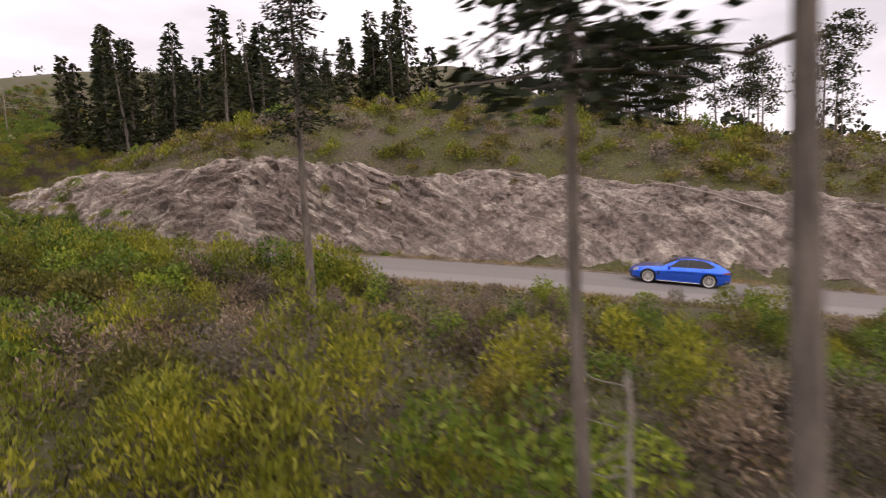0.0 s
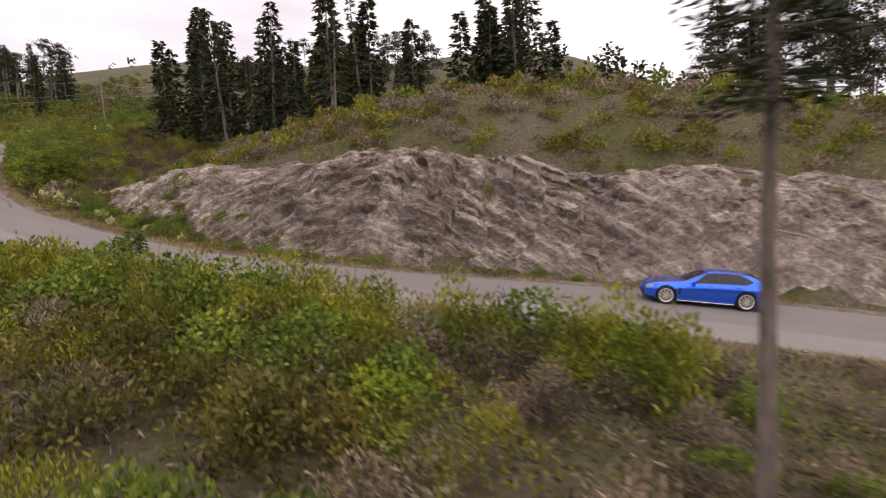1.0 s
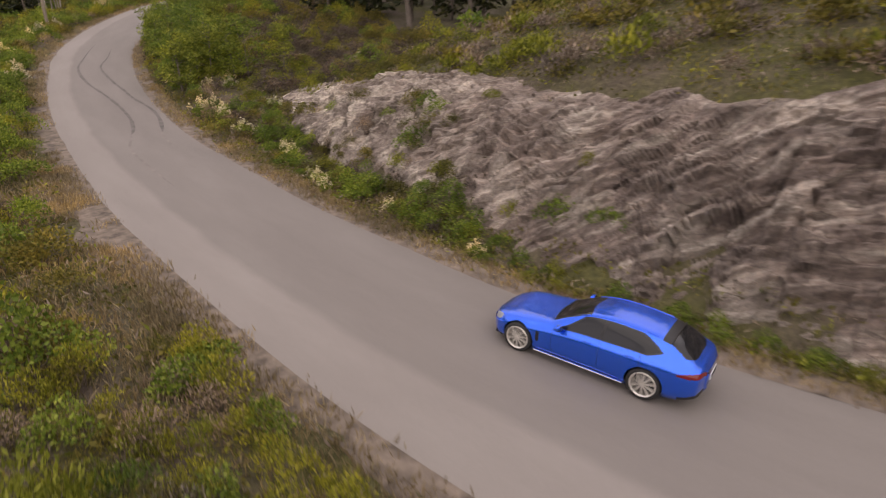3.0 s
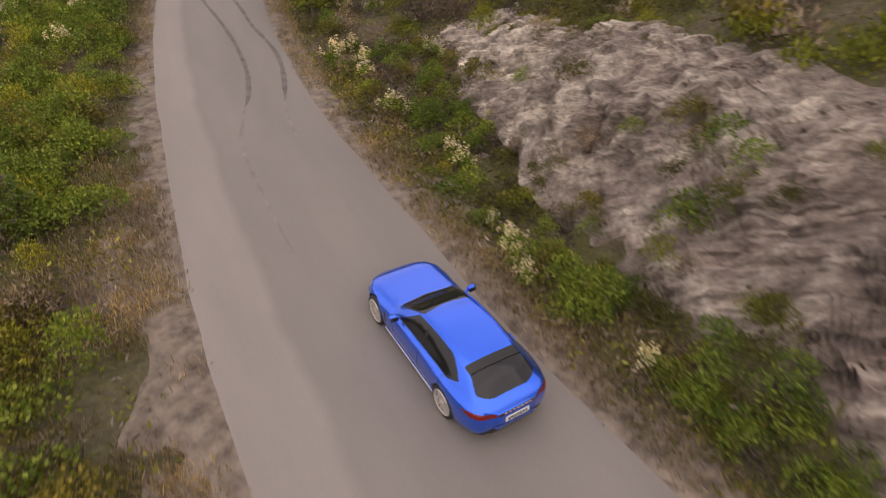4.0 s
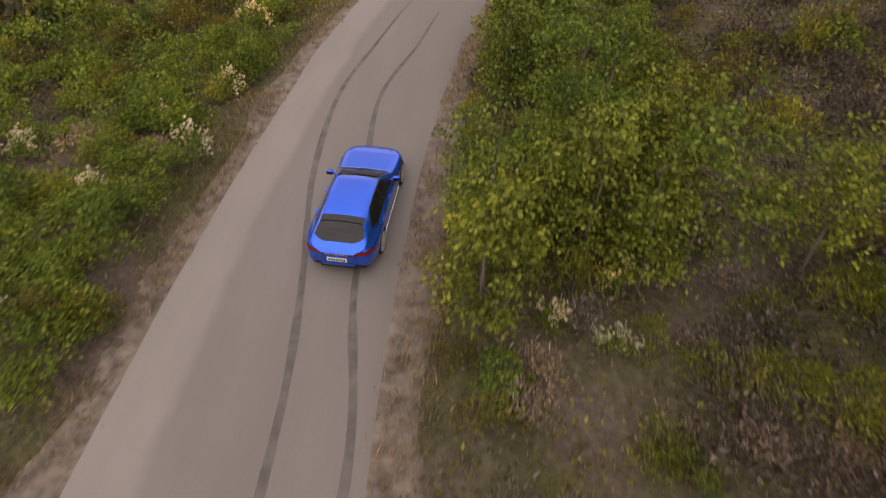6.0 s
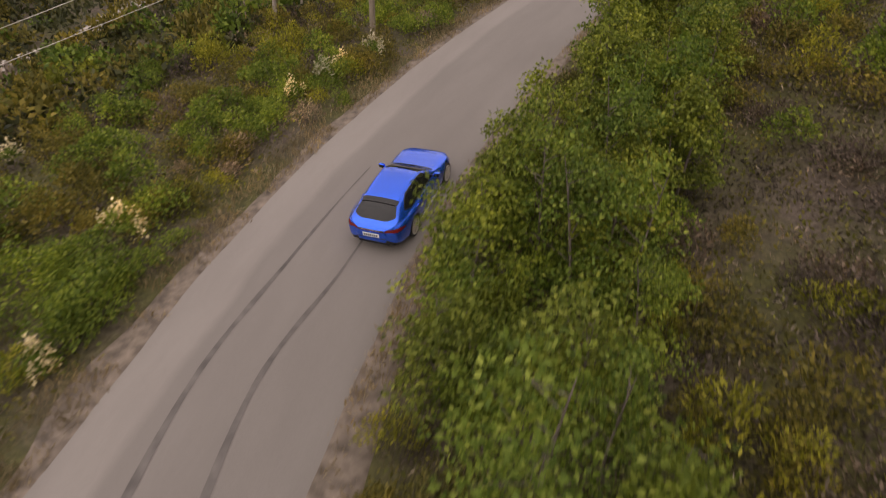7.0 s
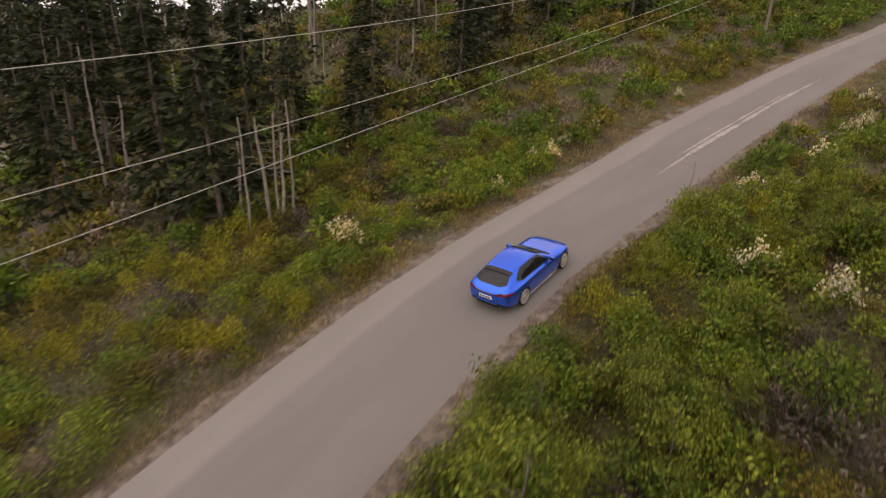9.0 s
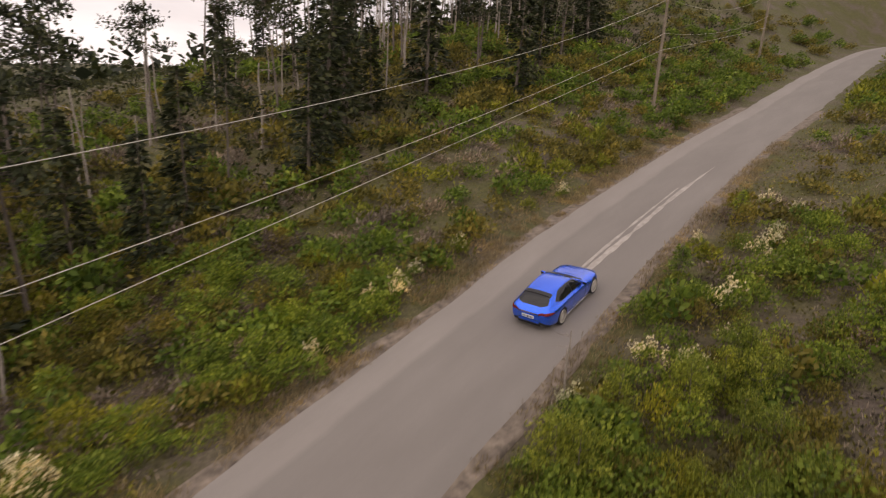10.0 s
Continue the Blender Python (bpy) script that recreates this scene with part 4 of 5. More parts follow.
def conifer(height, clear, spread_, seed, label, sparse=1.0, mat=None, thick=0.015, needle=0.28, spray=1.0):
    """A fir: whorls of drooping boughs, each a spray of needle blades."""
    r = np.random.default_rng(seed)
    hs = np.linspace(-0.5, height, 9)
    pieces = [tube([(0.02 * math.sin(h), 0, h) for h in hs], [max(0.012, thick * height * (1 - (h + 0.5) / (height + 0.6)) ** 0.8) for h in hs], 8)]
    at, way, starts, ends = [], [], [], []
    count = int(95 * sparse)
    for k in range(count):
        h = clear + (height - clear) * (k + r.uniform(0, 1)) / count
        reach = spread_ * (1 - (h - clear) / (height - clear)) ** 0.75 * r.uniform(0.45, 1.15) + 0.2
        t = r.uniform(0, 2 * np.pi)
        c, s = math.cos(t), math.sin(t)
        drop = -0.25 * reach * r.uniform(0.2, 1.2)
        starts.append((0, 0, h))
        ends.append((c * reach, s * reach, h + drop))
        n = int((9 + 9 * reach / spread_) * spray)
        u = r.uniform(0.15, 1, n)
        wob = r.normal(0, 0.16 * reach, n) * u
        p = np.stack([c * reach * u - s * wob, s * reach * u + c * wob, h + drop * u * u + r.normal(0, 0.08, n)], 1)
        at.append(p)
        way.append(np.stack([c * 0.8 - s * np.sign(wob) * 0.7, s * 0.8 + c * np.sign(wob) * 0.7, np.full(n, -0.25)], 1) + r.normal(0, 0.3, (n, 3)))
    ob = part("conifer", stack(*pieces), BARK, None)
    tagged(ob, label, "conifer tree", "conifers of the hill")
    tagged(part("bough_mass", twigs(starts, ends, 0.03, r, 0.05), BARK, ob, "thin grey boughs"), kind="stuff")
    at, way = np.vstack(at), np.vstack(way)
    tagged(part("needle_mass", blades(at, way, needle * spread_, 0.42, 0.2, r), mat or LEAF_NEEDLE, ob), kind="stuff")
    return ob


def pine(height, crown, seed, label):
    """A pine with a long bare stem and a ragged crown at its top."""
    r = np.random.default_rng(seed)
    hs = np.linspace(-0.5, height * 0.97, 9)
    lean = r.normal(0, 0.012, 2)
    mid = lambda h: (lean[0] * h * h * 0.3, lean[1] * h * h * 0.3, h)
    pieces = [tube([mid(h) for h in hs], [0.012 * height * (1 - 0.8 * (h + 0.5) / height) for h in hs], 8)]
    starts, ends, knots = [], [], []
    for k in range(34):
        h = height * (1 - crown * r.uniform(0, 1) ** 1.1)
        reach = height * 0.15 * r.uniform(0.5, 1.2) * (0.45 + min(1, (height - h) / (height * crown * 0.6)))
        t = r.uniform(0, 2 * np.pi)
        p = mid(h)
        starts.append(p)
        e = (p[0] + math.cos(t) * reach, p[1] + math.sin(t) * reach, h + reach * r.uniform(-0.1, 0.45))
        ends.append(e)
        knots += [e, tuple(0.45 * a + 0.55 * b for a, b in zip(p, e))]
    for k in range(7):  # dead stubs lower down
        h = height * r.uniform(0.25, 1 - crown)
        t = r.uniform(0, 2 * np.pi)
        starts.append(mid(h))
        ends.append((math.cos(t) * 0.9 + mid(h)[0], math.sin(t) * 0.9 + mid(h)[1], h + 0.1))
    ob = part("pine_tree", stack(*pieces), BARK, None)
    tagged(ob, label, "pine tree", "pines of the hill")
    tagged(part("bough_mass", twigs(starts, ends, 0.04, r, 0.06), BARK, ob, "bare grey boughs"), kind="stuff")
    at = np.repeat(np.array(knots), 13, 0) + r.normal(0, 0.026 * height, (len(knots) * 13, 3)) * [1, 1, 0.6]
    tagged(part("crown", blades(at, r.normal(0, 1, at.shape) + [0, 0, 0.2], 0.48, 0.5, 0.2, r), LEAF_NEEDLE, ob), kind="stuff")
    return ob


def snag(height, branches, seed, thick=0.10):
    r = np.random.default_rng(seed)
    hs = np.linspace(-0.4, height, 7)
    off = np.cumsum(r.normal(0, 0.05, (7, 2)), 0)
    pieces = [tube([(off[i, 0], off[i, 1], h) for i, h in enumerate(hs)], [thick * (1 - 0.6 * i / 6) for i in range(7)], 7)]
    starts, ends = [], []
    for k in range(branches):
        h = height * r.uniform(0.2, 0.97)
        t, reach = r.uniform(0, 2 * np.pi), r.uniform(0.4, 1.6)
        starts.append((off[3, 0], off[3, 1], h))
        ends.append((math.cos(t) * reach, math.sin(t) * reach, h + reach * r.uniform(-0.3, 0.5)))
    if branches:
        pieces.append(twigs(starts, ends, 0.03, r, 0.15))
    ob = part("dead_tree", stack(*pieces), BARK_PALE, None)
    return tagged(ob, "bare grey dead tree stem among the scrub", "dead tree", "dead stems of the wood")


PLACED, COUNT, HEAP = set(), {}, {}
MOST = 300  # bushes of one name that stand as things of their own


def plant(proto, x, y, scale=1.0, sink=0.05, stretch=1.0):
    """Sets the prototype itself the first time, then copies of it."""
    m = Matrix.Translation((x, y, land_at(x, y) - sink)) @ Matrix.Rotation(random.uniform(0, 6.28), 4, "Z") @ Matrix.Rotation(random.gauss(0, 0.04), 4, "X")
    ob = proto
    kind = proto.data.name.split(".")[0]
    COUNT[kind] = COUNT.get(kind, 0) + 1
    if COUNT[kind] > MOST or (kind in FAR_KINDS and proto.name in PLACED):
        HEAP.setdefault(kind, []).append((proto, m @ Matrix.Diagonal((scale, scale, scale * stretch, 1))))
        return None
    if proto.name in PLACED:
        ob = copy_thing(proto, m)
    else:
        PLACED.add(proto.name)
    ob.matrix_basis = m @ Matrix.Diagonal((scale, scale, scale * stretch, 1))
    return ob


FAR_KINDS = ("leafy_bush", "broom_bush", "olive_bush", "brown_bush")


def heap_up():
    """The bushes past counting, joined kind by kind."""
    for kind, some in HEAP.items():
        mats = list(dict.fromkeys(ob.data.materials[0] for p, _ in some for ob in (p, *p.children)))
        v, f, mi, k = [], [], [], 0
        cache = {}
        for proto, m in some:
            for ob in (proto, *proto.children):
                if ob.name not in cache:
                    co = np.empty(len(ob.data.vertices) * 3, np.float32)
                    ob.data.vertices.foreach_get("co", co)
                    ix = np.empty(len(ob.data.loops), np.int32)
                    ob.data.loops.foreach_get("vertex_index", ix)
                    cache[ob.name] = co.reshape(-1, 3), ix.reshape(-1, 4)
                co, ix = cache[ob.name]
                r = np.array(m)
                v.append(co @ r[:3, :3].T + r[:3, 3])
                f.append(ix + k)
                mi.append(np.full(len(ix), mats.index(ob.data.materials[0]), np.int32))
                k += len(co)
        ob = part(kind + "_thicket", (np.vstack(v), np.vstack(f)), mats, None)
        ob.data.polygons.foreach_set("material_index", np.concatenate(mi))
        tagged(ob, "dense thicket of " + some[0][0]["label"], "scrub", kind="stuff")


def by_road(s, side, e):
    """Place at run s, e metres out from the left (1) or right (-1) edge."""
    p = [np.interp(s, RUN, LINE[:, k]) for k in range(4)]
    n = [np.interp(s, RUN, LEFT[:, k]) for k in range(2)]
    return p[0] + n[0] * side * (p[3] + e), p[1] + n[1] * side * (p[3] + e)


def clear_of(x, y, room):
    s, d, z, w = along(x, y)
    e = abs(d[0]) - w[0]
    return e > room


def protos(make, kinds):
    return [make(*k) for k in kinds]


near_green = [shrub("leafy_shrub", LEAF_GREEN, 0.95, 1.35, 34, 18, 0.115, 0.6, "fresh green leafy shrub", 0.3, seed=k) for k in (11, 12, 13)]
near_yellow = [shrub("broom_shrub", LEAF_YELLOW, 0.9, 1.3, 40, 15, 0.13, 0.32, "yellow-green broom shrub with thin upright shoots", 1.0, seed=k) for k in (21, 22, 23)]
near_olive = [shrub("olive_shrub", LEAF_OLIVE, 0.95, 1.05, 36, 15, 0.12, 0.48, "dull olive-green scrub bush", 0.4, seed=k) for k in (31, 32, 33)]
heath = [shrub("heather_bush", LEAF_HEATH, 1.0, 0.85, 34, 14, 0.125, 0.36, "dark brown heather bush", 0.4, seed=k) for k in (45, 46)]
near_dry = [shrub("dry_bush", LEAF_DRY, 0.9, 0.95, 34, 12, 0.125, 0.28, "brown half-dead twiggy bush", 0.5, True, seed=k) for k in (41, 42)]
flower = [shrub("flowering_shrub", LEAF_GREEN, 0.6, 1.15, 26, 16, 0.12, 0.5, "green shrub with cream blossom heads", 0.4, bloom=9, seed=k) for k in (51, 52)]
far_green = [shrub("leafy_bush", LEAF_GREEN, 1.2, 1.4, 18, 9, 0.28, 0.6, "green bush on the slope", 0.3, seed=k) for k in (61, 62)]
far_yellow = [shrub("broom_bush", LEAF_YELLOW, 1.15, 1.25, 18, 9, 0.33, 0.38, "yellow-green broom bush on the slope", 0.8, seed=k) for k in (71, 72)]
far_olive = [shrub("olive_bush", LEAF_OLIVE, 1.2, 1.15, 18, 9, 0.28, 0.52, "olive scrub bush on the slope", 0.4, seed=k) for k in (81, 82)]
far_dry = [shrub("brown_bush", LEAF_DRY, 1.15, 0.9, 18, 10, 0.28, 0.34, "brown dry brush on the slope", 0.5, False, seed=k) for k in (91, 92)]
saplings = [young_tree(4.2, LEAF_YOUNG, 101, "young green broadleaf tree with thin stem"), young_tree(3.6, LEAF_YOUNG, 102, "bushy young green broadleaf tree"), young_tree(4.8, LEAF_GREEN, 103, "young green broadleaf tree with thin stem")]
firs = [conifer(14, 1.5, 2.5, 111, "tall dark green fir on the hill"), conifer(16, 2.5, 2.3, 112, "tall dark green fir on the hill", 0.85), conifer(12, 1.0, 2.2, 113, "dark green fir with ragged boughs", 1.0)]
thin_fir = conifer(15, 5.0, 1.3, 114, "thin half-bare fir on the hill", 0.5)
pines = [pine(14, 0.45, 121, "pine with bare stem and ragged crown"), pine(16, 0.35, 122, "tall pine with bare stem and ragged crown")]
full_pines = [pine(13, 0.68, 123, "broad pine with a deep ragged crown"), pine(15, 0.6, 124, "tall pine with a deep ragged crown")]
snags = [snag(7.5, 4, 131), snag(6.0, 9, 132, 0.12), snag(11, 3, 133, 0.13)]


def scatter(s0, s1, side, e0, e1, count, menu, lo=0.7, hi=1.35, patch=0.0, seed=0):
    """Plants count bushes over a stretch; menu: (weight, prototypes). Kinds keep together in patches."""
    kinds = [k for w, k in menu]
    weights = np.array([w for w, k in menu], float)
    for _ in range(count):
        s, e = random.uniform(s0, s1), e0 + (e1 - e0) * random.random()
        x, y = by_road(s, side, e)
        x, y = float(x) + random.uniform(-0.4, 0.4), float(y) + random.uniform(-0.4, 0.4)
        size = random.uniform(lo, hi)
        if not clear_of(x, y, 0.35 + 0.75 * size * (1 if e0 < 3 else 0.2)) or (x < -80 and not off_track(x, y)):
            continue
        bias = np.array([1 + 1.6 * float(lattice(np.array([x / 4.5 + 31 * k]), np.array([y / 4.5]), 60 + k)[0]) for k in range(len(kinds))])
        p = np.clip(weights * bias, 0.01, None)
        kind = kinds[np.searchsorted(np.cumsum(p / p.sum()), random.random())]
        plant(random.choice(kind), x, y, size, 0.08, random.uniform(0.8, 1.2))


# left of the road at the start, flown over closely
scatter(-14, 14, 1, 1.4, 12, 170, [(0.8, near_yellow), (0.5, near_green), (1.3, near_olive), (1.8, near_dry), (1.4, heath)], 0.5, 1.0)
scatter(14, 21, 1, 3.6, 12, 40, [(2.0, near_yellow), (0.9, near_green), (1.2, near_olive), (1.4, near_dry), (0.6, heath)], 0.7, 1.1)
scatter(21, 31, 1, 3.0, 6.5, 34, [(2.0, near_yellow), (0.5, near_green), (1.2, near_olive), (1.5, near_dry)], 0.5, 0.85)
scatter(21, 31, 1, 6.5, 12, 50, [(2.0, near_yellow), (0.7, near_green), (1.2, near_olive), (1.5, near_dry), (0.6, heath)], 0.95, 1.35)
scatter(31, 42, 1, 3.2, 12, 76, [(2.0, near_yellow), (1.0, near_green), (1.2, near_olive), (1.3, near_dry), (0.6, heath)], 0.8, 1.25)
scatter(14, 44, 1, 1.2, 4, 90, [(1.9, near_yellow), (0.5, near_green), (0.9, near_olive), (1.0, near_dry)], 0.3, 0.6)
scatter(-14, 40, 1, 12, 30, 330, [(1.0, near_yellow), (0.6, near_green), (1.2, near_olive), (2.2, near_dry), (1.4, heath)], 0.8, 1.4)
scatter(-14, 30, 1, 30, 42, 120, [(1.0, far_yellow), (1.6, far_olive), (1.3, far_dry)], 0.8, 1.3)
# a belt of taller broom along the bank
scatter(14, 35, 1, 5.0, 7.6, 44, [(2.2, near_yellow), (1.3, near_green), (0.6, near_dry)], 1.2, 1.5)
# verge bushes under the rock
scatter(16, 48, -1, 0.8, 1.9, 70, [(1.6, near_green), (1.2, near_yellow), (0.3, flower)], 0.3, 0.6)
scatter(47, 56, -1, 1.0, 2.4, 8, [(2.0, near_green), (0.4, flower)], 0.5, 0.9)
scatter(46, 70, -1, 2.4, 5.4, 84, [(0.5, near_green), (1.2, near_olive), (0.3, near_yellow), (1.2, near_dry), (1.6, heath)], 0.4, 0.8)
scatter(-30, 20, -1, 0.9, 1.7, 26, [(1.0, near_yellow), (1.0, near_olive)], 0.25, 0.5)
scatter(38, 60, -1, 1.5, 2.9, 34, [(2.2, near_green), (0.6, near_yellow), (0.6, near_olive), (0.3, flower)], 0.45, 0.85)
# brush and rubble where the upper rock meets the ground
for _ in range(70):
    s = random.uniform(44, 72)
    x, y = by_road(s, -1, float(foot(s)) + random.uniform(-0.9, 0.5))
    plant(random.choice([*heath, *near_dry, near_olive[0], near_green[1]]), float(x), float(y), random.uniform(0.35, 0.7), 0.02)
# hill above the rock
scatter(-40, 58, -1, 8.5, 24, 170, [(1.6, far_yellow), (1.0, far_olive), (1.4, far_dry)], 0.6, 1.1)
scatter(56, 74, -1, 8.5, 15, 110, [(0.9, near_olive), (1.5, heath), (0.5, near_yellow), (0.4, near_green)], 0.6, 1.1)
scatter(-40, 62, -1, 8.5, 16, 230, [(0.8, far_yellow), (1.4, far_olive), (1.8, far_dry)], 0.5, 1.0)
scatter(-50, 66, -1, 16, 48, 430, [(1.2, far_yellow), (0.8, far_green), (1.6, far_olive), (1.0, far_dry)], 0.7, 1.4)
# both sides further up
scatter(62, 80, -1, 1.6, 16, 130, [(0.8, near_green), (0.7, near_yellow), (1.6, near_olive), (1.3, near_dry), (0.25, flower)], 0.5, 1.1)
scatter(78, 130, -1, 0.9, 7, 210, [(3.2, near_green), (0.9, near_yellow), (1.0, near_olive), (0.3, heath)], 0.7, 1.3)
scatter(70, 135, -1, 7, 24, 340, [(0.4, near_green), (0.2, near_yellow), (1.6, near_olive), (2.6, heath)], 0.85, 1.5)
scatter(114, 150, -1, 1.0, 9, 150, [(2.6, near_green), (0.9, near_olive), (0.6, heath), (0.2, flower)], 0.7, 1.3)
scatter(128, 215, -1, 1.6, 26, 340, [(1.2, far_green), (0.8, far_yellow), (1.2, far_olive), (0.6, far_dry)], 0.6, 1.2)
scatter(30, 44, 1, 1.0, 6, 90, [(1.0, near_green), (1.8, near_yellow), (0.9, near_olive), (0.8, near_dry)], 0.5, 0.9)
scatter(44, 64, 1, 2.4, 14, 190, [(1.8, near_green), (1.0, near_yellow), (1.2, near_olive), (1.0, near_dry)], 0.6, 1.2)
scatter(60, 134, 1, 1.2, 5, 330, [(3.4, near_green), (0.9, near_yellow), (0.9, near_olive), (0.3, near_dry)], 0.6, 1.15)
scatter(60, 134, 1, 5, 14, 400, [(2.0, near_green), (0.8, near_yellow), (2.0, near_olive), (0.7, heath)], 0.8, 1.4)
scatter(64, 135, 1, 12, 32, 360, [(1.2, far_green), (0.8, far_yellow), (1.4, far_olive), (0.8, far_dry)], 0.7, 1.3)
scatter(120, 205, 1, 1.8, 20, 560, [(1.8, far_green), (0.6, far_yellow), (1.4, far_olive), (0.8, far_dry)], 0.6, 1.2)
scatter(90, 200, 1, 14, 62, 640, [(1.2, far_green), (1.8, far_olive), (0.3, far_dry)], 1.0, 1.8)

scatter(160, 262, 1, 1.5, 40, 330, [(1.0, far_green), (1.0, far_olive)], 0.9, 1.6)
scatter(186, 262, -1, 1.5, 45, 420, [(1.2, far_green), (1.6, far_yellow), (0.6, far_olive)], 0.9, 1.7)

# blossom heads by the verge, where they stand out
for x, y, k in ((-38.5, 39.7, 1.0), (-38.2, 40.5, 0.8), (-36.8, 39.5, 0.7), (-35.9, 38.4, 0.8), (-29.6, 34.5, 0.7), (-30.2, 35.1, 0.6), (-25.5, 29.7, 0.6),
                (-56.7, 35.9, 0.9), (-53.1, 40.2, 1.0), (-55.8, 40.2, 0.8), (-52.6, 37.2, 0.8), (-54.1, 33.4, 1.1), (-49.3, 33.9, 0.9), (-60.4, 45.5, 1.1), (-56.3, 42.8, 0.9), (-70.9, 42.6, 1.0),
                (-67.0, 55.3, 1.05), (-68.6, 58.6, 1.0), (-68.3, 56.8, 0.9), (-66.3, 53.5, 1.0), (-69.2, 59.3, 0.7), (-77.4, 74.4, 1.2), (-79.7, 88.7, 0.8), (-56.0, 60.8, 0.9),
                (-77.6, 83.4, 0.8), (-79.3, 87.0, 1.0), (-78.9, 88.2, 0.8), (-80.8, 93.3, 0.8), (-79.8, 89.9, 0.8), (-76.8, 74.6, 1.1), (-72.4, 109.6, 1.0), (-70.8, 109.2, 0.9), (-68.2, 103.9, 0.8), (-69.0, 88.0, 0.9), (-67.6, 94.9, 0.6), (-73.0, 103.0, 0.6), (-82.5, 103.7, 0.8)):
    if clear_of(x, y, 0.8):
        plant(random.choice(flower), x, y, k, 0.05)

# young trees right of the road on the climb, and two dark saplings by the road
for _ in range(64):
    s, e = random.uniform(76, 116), 2.0 + 4.4 * random.random() ** 1.3
    x, y = by_road(s, -1, e + (0.6 if 95 < s < 105 else 0))
    k = random.uniform(0.75, 1.1) * (0.72 if s > 112 else 0.9 if s > 102 else 1)
    if clear_of(float(x), float(y), 1.0):
        plant(random.choice(saplings), float(x), float(y), k, 0.1)
for s, e, k in ((84.5, 2.0, 1.0), (87.0, 1.9, 1.05), (89.3, 1.8, 1.1), (92.0, 2.0, 1.05), (95.0, 2.5, 1.1), (98.5, 3.1, 1.1), (107.0, 2.3, 0.9), (110.5, 2.2, 0.9), (113.5, 1.9, 0.8)):
    x, y = by_road(s, -1, e)
    plant(random.choice(saplings[:2]), float(x), float(y), k, 0.1)
for _ in range(26):
    s, e = random.uniform(115, 134), random.uniform(2.2, 8.0)
    x, y = by_road(s, -1, e)
    plant(random.choice(saplings[:2]), float(x), float(y), random.uniform(0.45, 0.62), 0.1)
plant(snags[1], -69.9, 88.6, 0.38)
plant(saplings[1], -42.6, 43.4, 1.2, 0.1)
plant(saplings[0], -53.4, 54.8, 0.8, 0.1)
for x, y, k in ((-40.5, 48.5, 1.1), (-44.5, 51.0, 1.1), (-47.3, 52.0, 1.0), (-38.5, 50.5, 1.0)):
    plant(random.choice(saplings), x, y, k, 0.1)
small_fir = conifer(2.2, 0.15, 0.75, 141, "small young fir at the roadside", 0.55, LEAF_GREEN, 0.012, 0.2, 1.6)
for s, side, e, k in ((34.5, 1, 1.6, 0.8), (31.5, 1, 2.6, 1.0), (60, 1, 3.5, 0.9), (66, 1, 5, 1.0), (141, -1, 1.5, 0.9), (150, -1, 2.0, 0.8), (30, 1, 4.5, 0.9)):
    x, y = by_road(s, side, e)
    plant(small_fir, float(x), float(y), k)

# the wood on the hill above the cut
for cx, cy, sx, sy, n, kinds in ((-46, 80, 6, 5, 16, firs), (-27, 78, 7, 5, 17, [*firs, thin_fir]), (-13, 66, 5, 5, 8, [thin_fir, *firs]), (7, 66, 4, 4, 13, firs), (36, 47, 4, 4, 13, [*full_pines, *full_pines, pines[0]]), (30, 53, 2.2, 4, 9, [*full_pines, firs[1]]), (47, 42, 3, 3, 6, [*full_pines, pines[0]])):
    for _ in range(n):
        x, y = random.gauss(cx, sx), random.gauss(cy, sy)
        if clear_of(x, y, 8) and (x > -49 or y > 84) and not (x < -38 and y < 72):
            plant(random.choice(kinds), x, y, random.uniform(0.9, 1.3) if x < 20 else random.uniform(0.62, 0.85), 0.3)
for x, y in ((-14.6, 52.5), (-33, 76), (-52, 84)):
    plant(thin_fir, x, y, random.uniform(0.8, 1.0), 0.3)
plant(pines[1], 53, 41, 0.85, 0.3)
# the wood left of the upper road, with a gap towards the valley
def open_view(x, y):
    if y > 95 and -0.72 < (x + 7) / y < -0.49:
        return True
    return x < -84 and abs((y - 74.6) - 0.2 * (-59.8 - x)) < 0.1 * (-59.8 - x)


for _ in range(150):
    s, e = random.uniform(112, 220), random.uniform(20, 85)
    x, y = by_road(s, 1, e)
    sparse = x < -100 and 0.3 < (y - 74.6) / (-59.8 - x) < 0.75 and random.random() < 0.4  # the wood thins out towards the ridge
    if clear_of(float(x), float(y), 16) and not open_view(float(x), float(y)) and not sparse:
        plant(random.choice([*pines, *pines, thin_fir, firs[1], firs[2]]), float(x), float(y), random.uniform(0.75, 1.1), 0.3)
for _ in range(95):
    s, e = random.uniform(188, 262), random.uniform(9, 75) * random.choice((-1, -1, 1))
    x, y = by_road(s, 1 if e > 0 else -1, abs(e))
    if clear_of(float(x), float(y), 8) and not open_view(float(x), float(y)):
        plant(random.choice([*pines, firs[0], firs[1]]), float(x), float(y), random.uniform(0.8, 1.1), 0.3)
for _ in range(70):
    s, e = random.uniform(112, 200), random.uniform(25, 55)
    x, y = by_road(s, 1, e)
    if clear_of(float(x), float(y), 13):
        plant(random.choice(snags), float(x), float(y), random.uniform(0.7, 1.3), 0.3)
